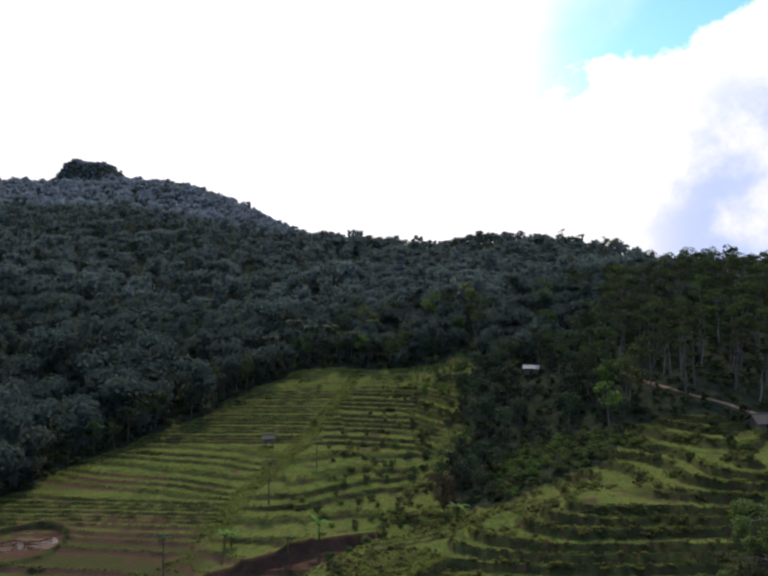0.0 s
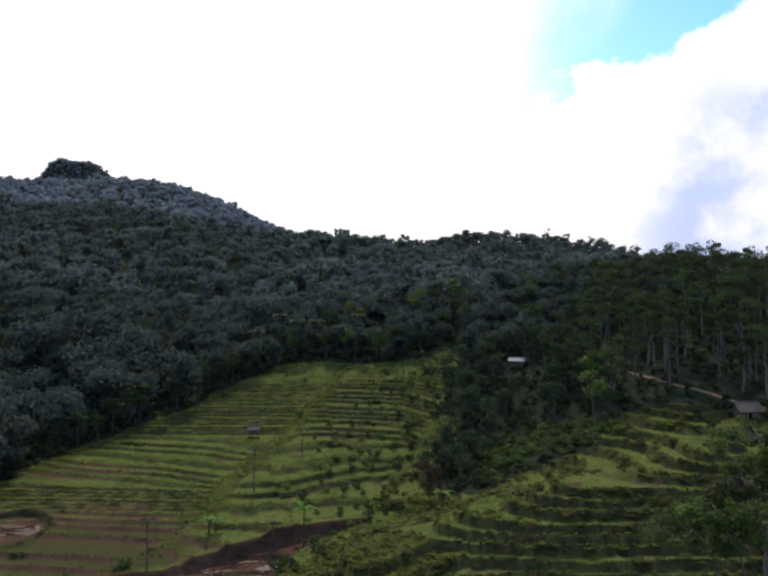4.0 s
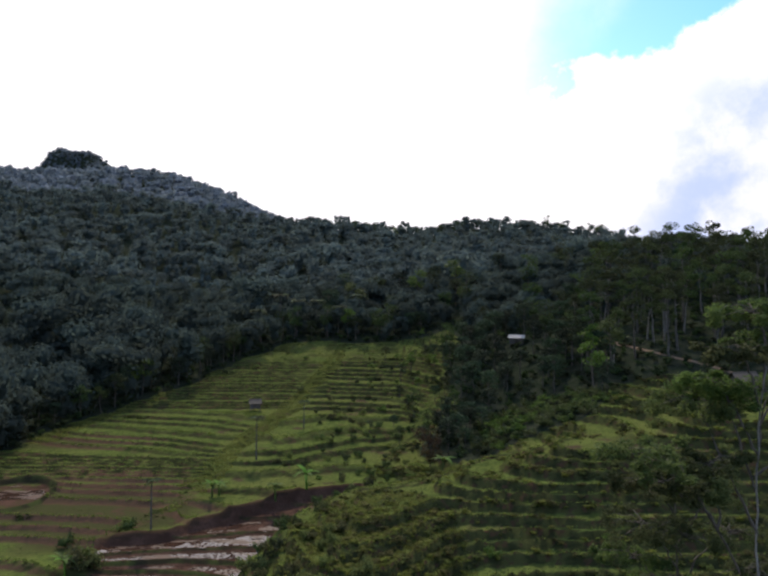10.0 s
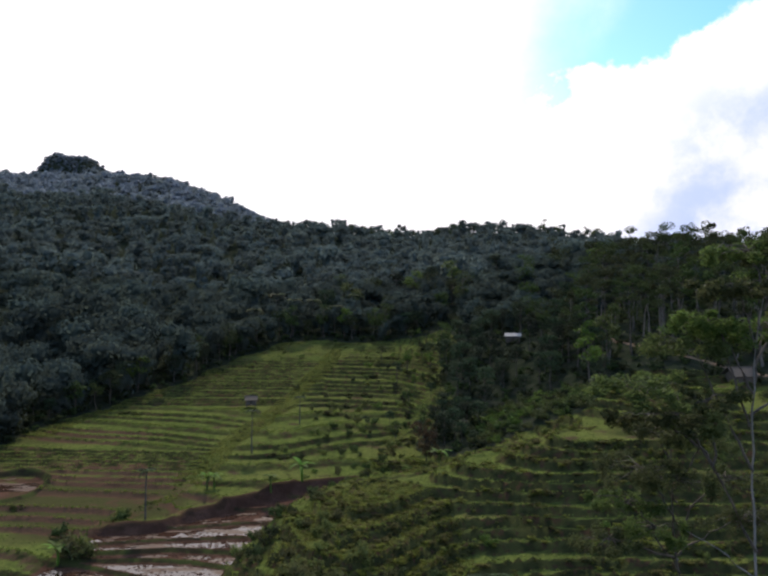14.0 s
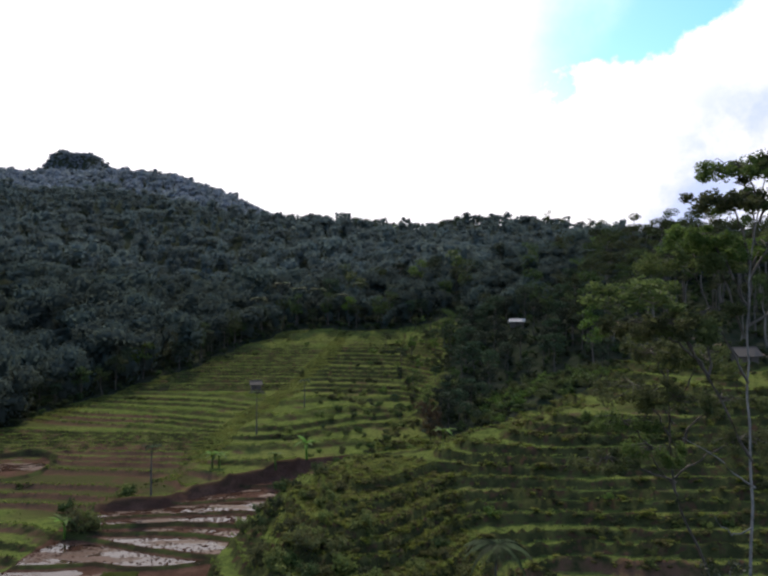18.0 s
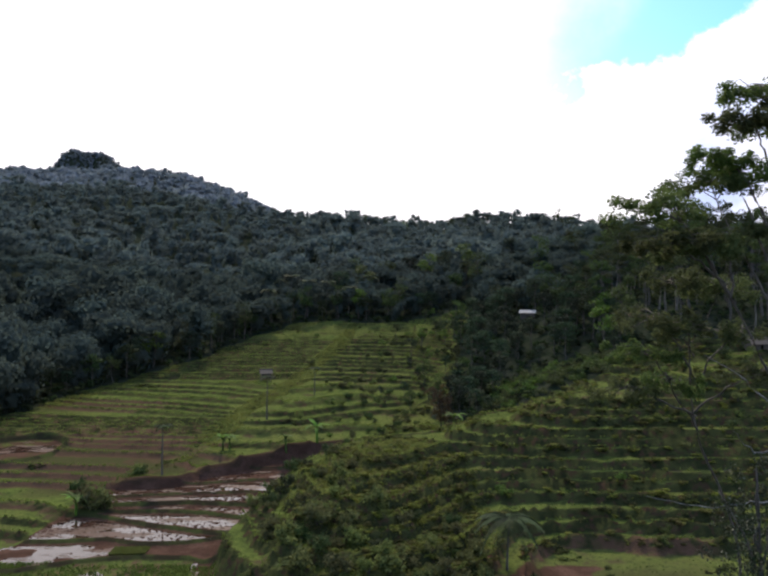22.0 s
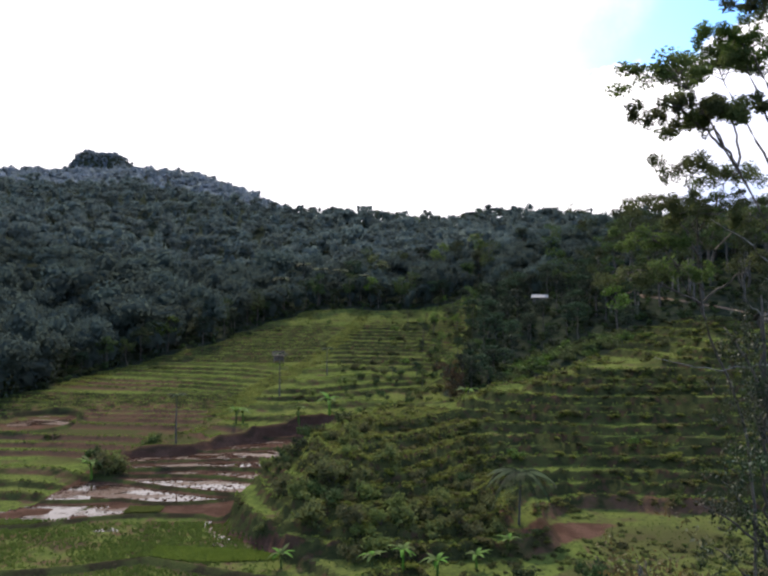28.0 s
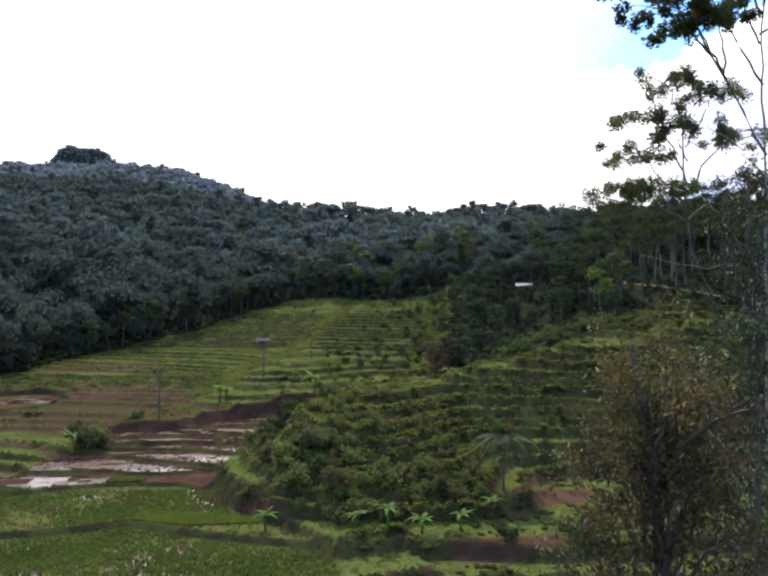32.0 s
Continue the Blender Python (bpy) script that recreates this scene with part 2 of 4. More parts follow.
def ground_material():
    m, n = material("terraced_ground")
    geo = n.add("ShaderNodeNewGeometry")
    pos = geo.outputs["Position"]
    up = n.add("ShaderNodeSeparateXYZ", {0: geo.outputs["True Normal"]}).outputs[2]
    mud = n.add("ShaderNodeAttribute", attribute_name="mud").outputs["Fac"]
    bank = n.add("ShaderNodeAttribute", attribute_name="bank").outputs["Fac"]
    wood = n.add("ShaderNodeAttribute", attribute_name="wood").outputs["Fac"]
    big, mid, fine = n.noise(pos, 0.045, 4.0), n.noise(pos, 0.35, 4.0), n.noise(pos, 3.0, 4.0)
    tread = n.mix(n.ramp(mid, 0.35, 0.65), (0.040, 0.057, 0.016), (0.070, 0.093, 0.023))
    tread = n.mix(n.ramp(big, 0.42, 0.62), tread, (0.075, 0.087, 0.025))
    tread = n.mix(n.ramp(fine, 0.52, 0.70), tread, (0.098, 0.116, 0.030))
    tread = n.mix(n.ramp(n.noise(pos, 1.1, 5.0, 0.65), 0.50, 0.70), tread, (0.030, 0.038, 0.015))
    tread = n.mix(n.ramp(n.noise(pos, 0.16, 3.0), 0.56, 0.70), tread, (0.052, 0.038, 0.024))
    # risers: grass and soil, darkened further to paint in their shaded faces
    shaded_riser = n.mix(n.ramp(mid, 0.4, 0.62), (0.022, 0.026, 0.011), (0.042, 0.047, 0.017))
    shaded_riser = n.mix(n.ramp(n.noise(pos, 0.8, 3.0), 0.54, 0.64), shaded_riser, (0.042, 0.028, 0.017))
    # this mask marks bare soil and also one patch of painted tree shade
    bare = n.add("ShaderNodeAttribute", attribute_name="bare").outputs["Fac"]
    shaded_riser = n.mix(n.ramp(n.math("ADD", bare, n.math("MULTIPLY", n.math("SUBTRACT", mid, 0.5), 0.8)), 0.4, 0.6), shaded_riser, (0.074, 0.045, 0.029))
    tread = n.mix(n.ramp(n.math("ADD", bare, n.math("MULTIPLY", n.math("SUBTRACT", big, 0.5), 1.2)), 0.60, 0.95), tread, (0.042, 0.043, 0.018))
    # slope and the step mask place that painted shade
    face = n.math("MAXIMUM", n.ramp(up, 0.965, 0.80), n.math("MULTIPLY", n.add("ShaderNodeAttribute", attribute_name="shaded_riser").outputs["Fac"], 0.85))
    grass = n.mix(face, tread, shaded_riser)
    dike = n.add("ShaderNodeAttribute", attribute_name="dike").outputs["Fac"]
    soil = n.mix(n.ramp(mid, 0.35, 0.65), (0.044, 0.025, 0.018), (0.074, 0.043, 0.031))
    soil = n.mix(n.ramp(fine, 0.50, 0.72), soil, (0.034, 0.024, 0.015))
    edge = n.math("ADD", mud, n.math("MULTIPLY", n.math("SUBTRACT", mid, 0.5), 0.9))
    soil = n.mix(n.ramp(n.math("ADD", bank, n.math("MULTIPLY", n.math("SUBTRACT", fine, 0.5), 0.6)), 0.35, 0.75, 0.0, 0.6), soil, (0.026, 0.020, 0.012))
    col = n.mix(n.ramp(edge, 0.4, 0.6), grass, soil)
    rim = n.mix(n.ramp(mid, 0.4, 0.6), (0.022, 0.020, 0.012), (0.034, 0.042, 0.015))
    col = n.mix(n.ramp(n.math("ADD", dike, n.math("MULTIPLY", n.math("SUBTRACT", fine, 0.5), 0.5)), 0.3, 0.6), col, rim)
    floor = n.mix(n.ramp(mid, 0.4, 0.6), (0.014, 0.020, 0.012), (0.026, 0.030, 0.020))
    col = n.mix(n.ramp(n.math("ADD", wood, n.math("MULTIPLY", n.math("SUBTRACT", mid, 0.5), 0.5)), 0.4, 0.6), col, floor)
    rough = n.ramp(edge, 0.45, 0.75, 0.9, 0.7)
    relief = n.math("ADD", n.math("MULTIPLY", mid, 0.6), n.math("MULTIPLY", fine, 0.4))
    finish(n, col, rough, relief, 0.8, 0.4, 0.0)
    return m


def water_material():
    m, n = material("muddy_water")
    pos = n.add("ShaderNodeNewGeometry").outputs["Position"]
    flat = n.add("ShaderNodeMapping", {"Vector": pos, "Scale": (0.35, 1.0, 1.0)}).outputs[0]
    v, f = n.noise(flat, 0.45, 4.0, 0.6), n.noise(pos, 2.6, 3.0)
    s = n.math("ADD", n.math("MULTIPLY", v, 0.9), n.math("MULTIPLY", f, 0.1))
    silt = n.ramp(s, 0.50, 0.62)
    col = n.mix(silt, (0.034, 0.018, 0.012), (0.062, 0.034, 0.024))
    finish(n, col, n.ramp(s, 0.46, 0.56, 0.05, 0.5), f, 0.08, 0.03, n.ramp(s, 0.46, 0.56, 0.5, 0.08))
    return m


MAT["ground"], MAT["water"] = ground_material(), water_material()


# ---- the lie of the land ----
def smooth(a, b, v):
    t = np.clip((v - a) / (b - a), 0, 1)
    return t * t * (3 - 2 * t)


def wave(x, y, s, seed):
    """A soft uneven field in -1..1 made of a few crossed waves."""
    r = np.random.RandomState(seed)
    out = 0.0
    for i in range(6):
        a, p, f = r.uniform(0, 6.283), r.uniform(0, 6.283), r.uniform(0.6, 1.7) / s
        out = out + np.sin((x * math.cos(a) + y * math.sin(a)) * f + p + 1.3 * np.sin((y * math.cos(a) - x * math.sin(a)) * f * 0.7 + p * 2))
    return out / 6


def hump(x, y, cx, cy, ax, ay, turn=0.0):
    c, s = math.cos(radians(turn)), math.sin(radians(turn))
    u, v = (x - cx) * c + (y - cy) * s, -(x - cx) * s + (y - cy) * c
    return np.exp(-0.5 * ((u / ax) ** 2 + (v / ay) ** 2))


def lie(x, y):
    """The smooth height of the land, before terracing."""
    z = np.interp(y, [-900, -60, 30, 60, 82, 107, 130, 150, 168, 215, 250, 300, 420, 560, 700, 2500], [6, 4, -0.5, -1.2, 0.2, 1.0, 2.8, 4.8, 6.8, 9.6, 15.0, 25, 48, 76, 70, 30])
    z = z + np.clip(x - 10, 0, 110) * 0.22 * smooth(85, 150, y) * smooth(520, 300, y)
    z = z + 8.2 * hump(x, y, 24, 134, 30, 13, 14) + 7.4 * hump(x, y, -2, 106, 11, 15.5, -8) + 1.6 * hump(x, y, 18, 88, 8, 8)
    z = z + 0.7 * hump(x, y, -26, 172, 10, 22, 5)
    z = z - 1.0 * smooth(-55, -110, x) * smooth(120, 210, y) * smooth(330, 260, y)
    z = z + 6 * hump(x, y, 75, 222, 34, 26) - 3.0 * hump(x, y, 30, 185, 14, 26, -40) - 7 * smooth(70, 100, x) * hump(x, y, 95, 168, 40, 26)
    # the near bank on which the tall trees stand
    z = z + 15 * hump(x, y, 17, 20, 10, 12) + 10 * hump(x, y, 10, -12, 30, 16)
    # the ridge sinks to one side; far hill with a knoll, and its shoulder
    z = z - 22 * smooth(110, 260, x) * smooth(330, 520, y) - 5 * smooth(80, 150, x) * smooth(400, 520, y)
    z = z + 90 * hump(x, y, -430, 1000, 235, 260, 0) + 22 * hump(x, y, -240, 940, 70, 120)
    z = z + 35 * np.interp(x + 377, [-38, -32, -24, -19, -12, -5, 2, 25, 29, 35, 56], [0, 0.22, 0.74, 0.88, 1.0, 0.95, 0.88, 0.86, 0.5, 0.28, 0]) * smooth(75, 40, np.abs(y - 985)) + 5 * hump(x, y, -289, 985, 9, 40) + 60 * smooth(900, 2300, y) * hump(x, y, 1150, 2300, 500, 700)
    z = z + 9 * smooth(30, 90, x) * (1 + 0.4 * smooth(100, 150, x)) * smooth(222, 186, x) * smooth(430, 540, y) + 3.5 * hump(x, y, 42, 172, 12, 9)
    z = z + 12 * smooth(-70, -200, x) * smooth(190, 330, y)
    return z + 0.4 * wave(x, y, 14, 3) * smooth(80, 130, y) + 5 * wave(x, y, 80, 5) * smooth(300, 420, y)


def field(x, y):
    """How far a place is terraced (1) or wooded (0)."""
    u = 5 * wave(x, y, 16, 8) + 4 * wave(x, y, 5, 18)
    f = smooth(-7, 5, 286 - y + 1.8 * u) * smooth(-4, 4, 0.86 * (x - np.interp(y, [140, 170, 202, 262, 290], [-98, -89, -83, -55, -26])) + 1.0 * u - 7 * hump(x, y, -52, 260, 20, 20))
    low = np.interp(x, [-30, 8, 12, 22, 50, 60, 85, 120], [330, 300, 176, 160, 163, 187, 181, 176])
    ravine = np.maximum(smooth(4, -4, x - 11 - (y - 172) * 0.16 + 1.3 * u + 9 * wave(x, y, 24, 19)), smooth(3, -3, y - low + 0.5 * u))
    return f * ravine * smooth(50, 62, y)


def land(x, y):
    """Height of the ground, which level of terrace it is on, and how far across its tread."""
    b = lie(x, y)
    f = field(x, y)
    # three families of terraces, parted by a grassy spur and by the stream
    spur = x - np.interp(y, [60, 130, 150, 215, 290], [-60, -44, -37, -24, -8]) + 2.0 * wave(x, y, 9, 16)
    stream = x - np.interp(y, [60, 88, 120, 150, 290], [-15, -14, -14, -2, 40]) + 1.5 * wave(x, y, 9, 17)
    step = 0.56 - 0.15 * smooth(150, 175, y) * smooth(1.5, -1.5, spur) + 0.24 * smooth(-1.5, 1.5, spur) + 0.42 * smooth(-1.5, 1.5, stream)
    parting = np.maximum(np.exp(-0.5 * (spur / 2.2) ** 2) * smooth(120, 140, y), 0.9 * np.exp(-0.5 * (stream / 2.0) ** 2) * smooth(112, 125, y))
    f, wild = f * (1 - 0.85 * parting), f
    # plots: neighbours along the slope are cut at different heights, and levels differ in depth
    s = (x + 0.25 * y + 5 * wave(x, y, 22, 14)) / 23.0
    n = np.floor(s)
    own = 0.14 + 0.41 * smooth(-1.5, 1.5, spur)
    shift = np.sin(n * 12.9898) * own * (1 - smooth(0.95, 1.0, s - n)) + np.sin((n + 1) * 12.9898) * own * smooth(0.95, 1.0, s - n)
    q = (b + (0.36 + 0.30 * smooth(-1.5, 1.5, stream)) * wave(x, y, 7, 11) * (0.4 + 0.6 * smooth(-35, 0, x)) + 0.10 * wave(x, y, 2.2, 12) * (0.3 + 0.7 * smooth(-35, 0, x))) / step + shift + 0.28 * np.sin(b / step * 1.9 + 1)
    k = np.floor(q)
    r = q - k
    cut = (k - shift + 0.25) * step
    rise = smooth(0.82 + 0.04 * smooth(1.5, -1.5, spur), 0.985, r)
    bund = (0.26 + 0.22 * smooth(-1.5, 1.5, stream) + 0.24 * smooth(118, 108, y) + 0.10 * wave(x, y, 2.2, 15)) * smooth(0.0, 0.04, r) * smooth(0.24 - 0.12 * smooth(125, 110, y), 0.07, r)
    dike = 0.34 * smooth(-1.5, 1.5, spur) * np.exp(-(((s - n) - 0.975) / 0.028) ** 2)
    t = cut + rise * step + np.maximum(bund, dike)
    t = np.clip(t, b - 1.2, b + 1.2)
    lump = 0.10 * wave(x, y, 1.6, 21) + 0.08 * wave(x, y, 0.8, 22)
    rough = 0.25 + 1.1 * smooth(0.6, 0.95, r) + 0.8 * smooth(0.2, 0.05, r)
    z = b * (1 - f) + t * f + lump * rough + 0.25 * wave(x, y, 2.6, 23) * parting
    # the paddies of the valley floor, uneven mud between low dikes
    m, floor, which, rim = basin(x, y)
    floor = floor + 0.06 * wave(x, y, 1.7, 24) + 0.04 * wave(x, y, 4, 25) + 0.02 * wave(x, y, 0.6, 26) + 0.34 * rim
    flat = m > 0.4
    pm, pr = pond(x, y)
    z = z * (1 - pm) + (4.6 + 0.06 * wave(x, y, 2, 93)) * pm + 0.45 * pr
    z = (z + 1.0 * smooth(7, 2, scarp(x, y)) * smooth(-54, -44, x) * smooth(4, -6, x) * smooth(-3, 0, scarp(x, y))) * (1 - m) + floor * m
    return z - 0.3 * ditch(x, y), np.where(flat, -50 - which, k + 100 * n), np.where(flat, 0.5, r), wild, np.where(flat, floor, cut)


def pond(x, y):
    """A round flooded paddy among the lower terraces, and the bund that curls about it."""
    r = np.hypot(x + 73, (y - 150) * 0.85)
    return smooth(8.6, 7.6, r), np.exp(-(((r - 8.4) / 0.75) ** 2))


# edges of the flat paddies of the valley floor, lowest first: east coordinates, north coordinates
EDGES = [
    ((-70, -42, -36, -29, -22, -13, -7, 5), (79, 81, 82.5, 85.4, 82.4, 79.3, 77.7, 76)),
    ((-70, -48, -42, -33, -27, -22), (92, 96.3, 99.3, 101.2, 101, 100)),
    ((-70, -51, -47, -40, -34, -28, -24, -20), (106, 106.4, 106.6, 107.4, 105.3, 106, 108, 109)),
    ((-70, -46, -43.7, -38.8, -32.8, -27, -23.5), (117.8, 117.4, 116.4, 114.1, 111.6, 109.6, 109)),
    ((-70, -46, -41, -34.7, -28, -21.7, -18), (119, 118.4, 118, 118.3, 117.3, 115, 114)),
    ((-70, -46.7, -39, -32, -22, -18), (121, 120, 120.6, 121.6, 120.2, 119)),
    ((-70, -46.7, -40, -30.4, -22, -14), (123, 122.6, 124.1, 125.3, 126, 125)),
    ((-40, -30, -22, -16, -10), (129, 130.2, 132.2, 132, 130.5)),
    ((-34, -22, -13, -6), (136, 138.4, 138.0, 136.5)),
    ((-30, -15, -3), (143, 145, 144)),
]
FLOORS = (0.0, 0.55, 0.9, 1.2, 1.6, 2.0, 2.5, 2.95, 3.4, 4.0, 4.5)


def scarp(x, y):
    """How far a place lies beyond the head of the flat paddies."""
    return y - np.interp(x, [-60, -48, -36, -30, -23, -14, -1], [125.5, 126, 128.2, 134, 139, 146, 151])


def basin(x, y):
    """Where the flat paddies lie (0 to 1), their height, which one it is, and the dikes between them."""
    east = np.interp(y, [60, 66, 76, 80, 88, 96, 101, 108, 116, 122, 129, 137, 147, 153], [-2, -2, -5, -8, -15, -21, -22.5, -22, -18.5, -16.5, -14.5, -9, -4, 0])
    west = np.interp(y, [60, 95, 101, 106, 126, 134], [-75, -70, -56, -52, -49, -42])
    m = smooth(-0.8, 0.8, east - x) * smooth(-0.8, 0.8, x - west) * smooth(60, 64, y) * smooth(1.0, -0.6, scarp(x, y))
    z, which, rim = FLOORS[0] + 0 * x, 0 * x, 0 * x
    for i, (ex, ey) in enumerate(EDGES):
        d = y - np.interp(x, ex, ey) - 0.25 * wave(x, y, 3, 91)
        z = z + (FLOORS[i + 1] - FLOORS[i]) * smooth(-0.35, 0.35, d)
        which = which + (d > 0)
        rim = np.maximum(rim, np.exp(-(d / (0.55 if i else 0.65)) ** 2) * (0.6 if i > 5 else 1.0))
    return m, z, which, rim * m


def dikes(x, y):
    """Foot-wide earth dikes between the flat paddies of the valley floor."""
    return np.maximum(basin(x, y)[3], pond(x, y)[1])


def ditch(x, y):
    """A muddy channel that curls round the foot of the overgrown spur."""
    cx = np.interp(y, [84, 87.5, 91.6, 95.7, 101], [-9.5, -14.3, -19.4, -23.2, -24.6])
    return smooth(1.5, 0.7, np.abs(x - cx)) * smooth(84, 86, y) * smooth(103, 101, y)


def muddy(x, y):
    """Bare wet soil in the bottom of the valley and on a few ploughed levels."""
    m, _, which, _ = basin(x, y)
    paddy = m * np.where(which >= 2, 1.0, 0.43)
    trench = smooth(3.2, 1.0, np.abs(scarp(x, y))) * smooth(-50, -44, x) * smooth(3, -3, x)
    s = 0.9 * hump(x, y, 22, 93.5, 5.5, 2.2, 32) + 0.9 * hump(x, y, 14, 76, 5, 1.6, 10)
    s = s + (0.55 * hump(x, y, -50, 148, 15, 9) + 0.5 * hump(x, y, -75, 158, 8, 5)) * (0.65 + 0.5 * wave(x, y, 4, 92))
    return np.clip(np.maximum(np.maximum(np.maximum(paddy, 0.55 * pond(x, y)[0]), ditch(x, y)), np.maximum(0.85 * trench, 1.3 * s)), 0, 1)


def ground_z(x, y):
    return float(land(np.array([float(x)]), np.array([float(y)]))[0][0])


def mesh_from(name, verts, quads, smooth_shade=True, mat=None):
    me = bpy.data.meshes.new(name)
    verts, quads = np.asarray(verts, np.float32), np.asarray(quads, np.int32)
    n = quads.shape[1]
    me.vertices.add(len(verts)), me.loops.add(quads.size), me.polygons.add(len(quads))
    me.vertices.foreach_set("co", verts.ravel())
    me.loops.foreach_set("vertex_index", quads.ravel())
    me.polygons.foreach_set("loop_start", np.arange(0, quads.size, n, dtype=np.int32))
    me.polygons.foreach_set("use_smooth", np.full(len(quads), smooth_shade))
    me.update(calc_edges=True)
    if mat:
        me.materials.append(MAT[mat])
    return me


def spread(lo, a, b, hi, fine, coarse):
    """Grid lines: fine between a and b, growing coarser outwards."""
    out, s, v = list(np.arange(a, b, fine)), fine, b
    while v < hi:
        out.append(v)
        s = min(s * 1.18, coarse)
        v += s
    s, v, left = fine, a, []
    while v > lo:
        s = min(s * 1.18, coarse)
        v -= s
        left.append(v)
    return np.array(left[::-1] + out)


gx, gy = spread(-2600, -112, 98, 2600, 0.8, 34), spread(-700, 62, 262, 4200, 0.52, 34)
gx, gy = np.unique(np.concatenate([gx, np.arange(-425, -280, 3.0)])), np.unique(np.concatenate([gy, np.arange(900, 1070, 9.0)]))
X, Y = np.meshgrid(gx, gy)
Z, LEVEL, ACROSS, FIELD, CUT = land(X, Y)
nx, ny = len(gx), len(gy)
idx = np.arange(nx * ny).reshape(ny, nx)
quads = np.stack([idx[:-1, :-1], idx[:-1, 1:], idx[1:, 1:], idx[1:, :-1]], -1).reshape(-1, 4)
me = mesh_from("ground", np.stack([X, Y, Z], -1).reshape(-1, 3), quads, True, "ground")
# bare: its last hump, round (34, 91), darkens grass to imitate tree shade
for key, val in (("mud", muddy(X, Y)), ("bare", np.clip(0.75 * hump(X, Y, -76, 184, 24, 7, 4) + 0.62 * hump(X, Y, -64, 152, 26, 14) + 0.55 * hump(X, Y, -58, 128, 16, 12) + 0.5 * hump(X, Y, -42, 140, 12, 12) + 0.8 * hump(X, Y, 34, 91, 20, 13), 0, 1)), ("shaded_riser", smooth(0.80, 0.85, ACROSS) * smooth(1.0, 0.985, ACROSS) * (0.75 + 0.25 * smooth(-28, -40, X))), ("wood", 1 - FIELD), ("dike", dikes(X, Y)), ("bank", np.maximum(smooth(0.2, 1.2, scarp(X, Y)) * smooth(3.5, 2.0, scarp(X, Y)), np.maximum(np.maximum(smooth(0.17, 0.10, ACROSS), smooth(0.80, 0.86, ACROSS)), dikes(X, Y))))):
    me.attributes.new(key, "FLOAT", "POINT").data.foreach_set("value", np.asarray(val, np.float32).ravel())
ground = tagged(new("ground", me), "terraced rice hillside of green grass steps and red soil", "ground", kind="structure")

# standing water: each flooded level a sheet of its own, the mud stands out of it where it is higher
DEPTH = {0: -0.03, 1: -0.04, 2: 0.0, 3: 0.05, 4: 0.05, 5: 0.02, 6: 0.02, 7: 0.04, 8: -0.01, 9: -0.08, 10: -0.1}
low = (np.abs(X) < 100) & (Y > 66) & (Y < 170)
for level in np.unique(LEVEL[low & (LEVEL < -49.5) & (LEVEL > -61)]):
    here = (LEVEL[:-1, :-1] == level) & (LEVEL[1:, 1:] == level) & low[:-1, :-1]
    if not here.any():
        continue
    k = int(-50 - level)
    z = FLOORS[k] + DEPTH[k]
    here &= ditch(X[:-1, :-1], Y[:-1, :-1]) < 0.05
    if k == 2:
        here &= X[:-1, :-1] < -37.5
    jj, ii = np.nonzero(here)
    q = np.stack([idx[jj, ii], idx[jj, ii + 1], idx[jj + 1, ii + 1], idx[jj + 1, ii]], -1)
    used, inv = np.unique(q, return_inverse=True)
    px, py = X.ravel()[used], Y.ravel()[used]
    me = mesh_from("water", np.stack([px, py, np.full(len(used), z)], -1), inv.reshape(-1, 4), True, "water")
    tagged(new("water", me), "shallow muddy paddy water reflecting the sky", "water", kind="structure")

ring = [(-73 + 8.0 * math.cos(k * 0.19635), 150 + 9.4 * math.sin(k * 0.19635)) for k in range(32)]
disc = [(-73, 150, 4.6)] + [(x, y, 4.6) for x, y in ring]
me = mesh_from("water", disc, [(0, k + 1, k + 2, (k + 2) % 32 + 1) for k in range(0, 32, 2)], True, "water")
tagged(new("water", me), "shallow round flooded paddy behind a curved bund", "water", kind="structure")

# the trodden path below the grove
line = [(66, 240), (69.2, 228), (72.2, 215), (75.8, 205.5), (81.2, 197), (87.3, 192.5), (92.1, 187.9), (99, 183), (108, 178)]
way_pts = []
for (ax, ay), (bx, by) in zip(line, line[1:]):
    for k in range(12):
        t = k / 12
        way_pts.append((ax + (bx - ax) * t, ay + (by - ay) * t))
way_pts = np.array(way_pts)
d = np.gradient(way_pts, axis=0)
d /= np.linalg.norm(d, axis=1)[:, None]
side = np.stack([-d[:, 1], d[:, 0]], -1)
vs = []
for off in (-0.75, -0.4, 0, 0.4, 0.75):
    p = way_pts + side * off * (1 + 0.25 * wave(way_pts[:, :1], way_pts[:, 1:], 2, 95))
    vs.append(np.stack([p[:, 0], p[:, 1], lie(p[:, 0], p[:, 1]) + (0.22 if abs(off) < 0.7 else -0.2)], -1))
vs = np.stack(vs, 1)
w_idx = np.arange(vs.shape[0] * 5).reshape(-1, 5)
q = np.stack([w_idx[:-1, :-1], w_idx[:-1, 1:], w_idx[1:, 1:], w_idx[1:, :-1]], -1).reshape(-1, 4)
tagged(new("footpath", mesh_from("footpath", vs.reshape(-1, 3), q, True, "path")), "narrow trodden earth path below the grove", "path", kind="structure")


# ---- foliage and trees ----
def part(name, me, parent, label=""):
    ob = new(name, me)
    ob.parent = parent
    return tagged(ob, label)


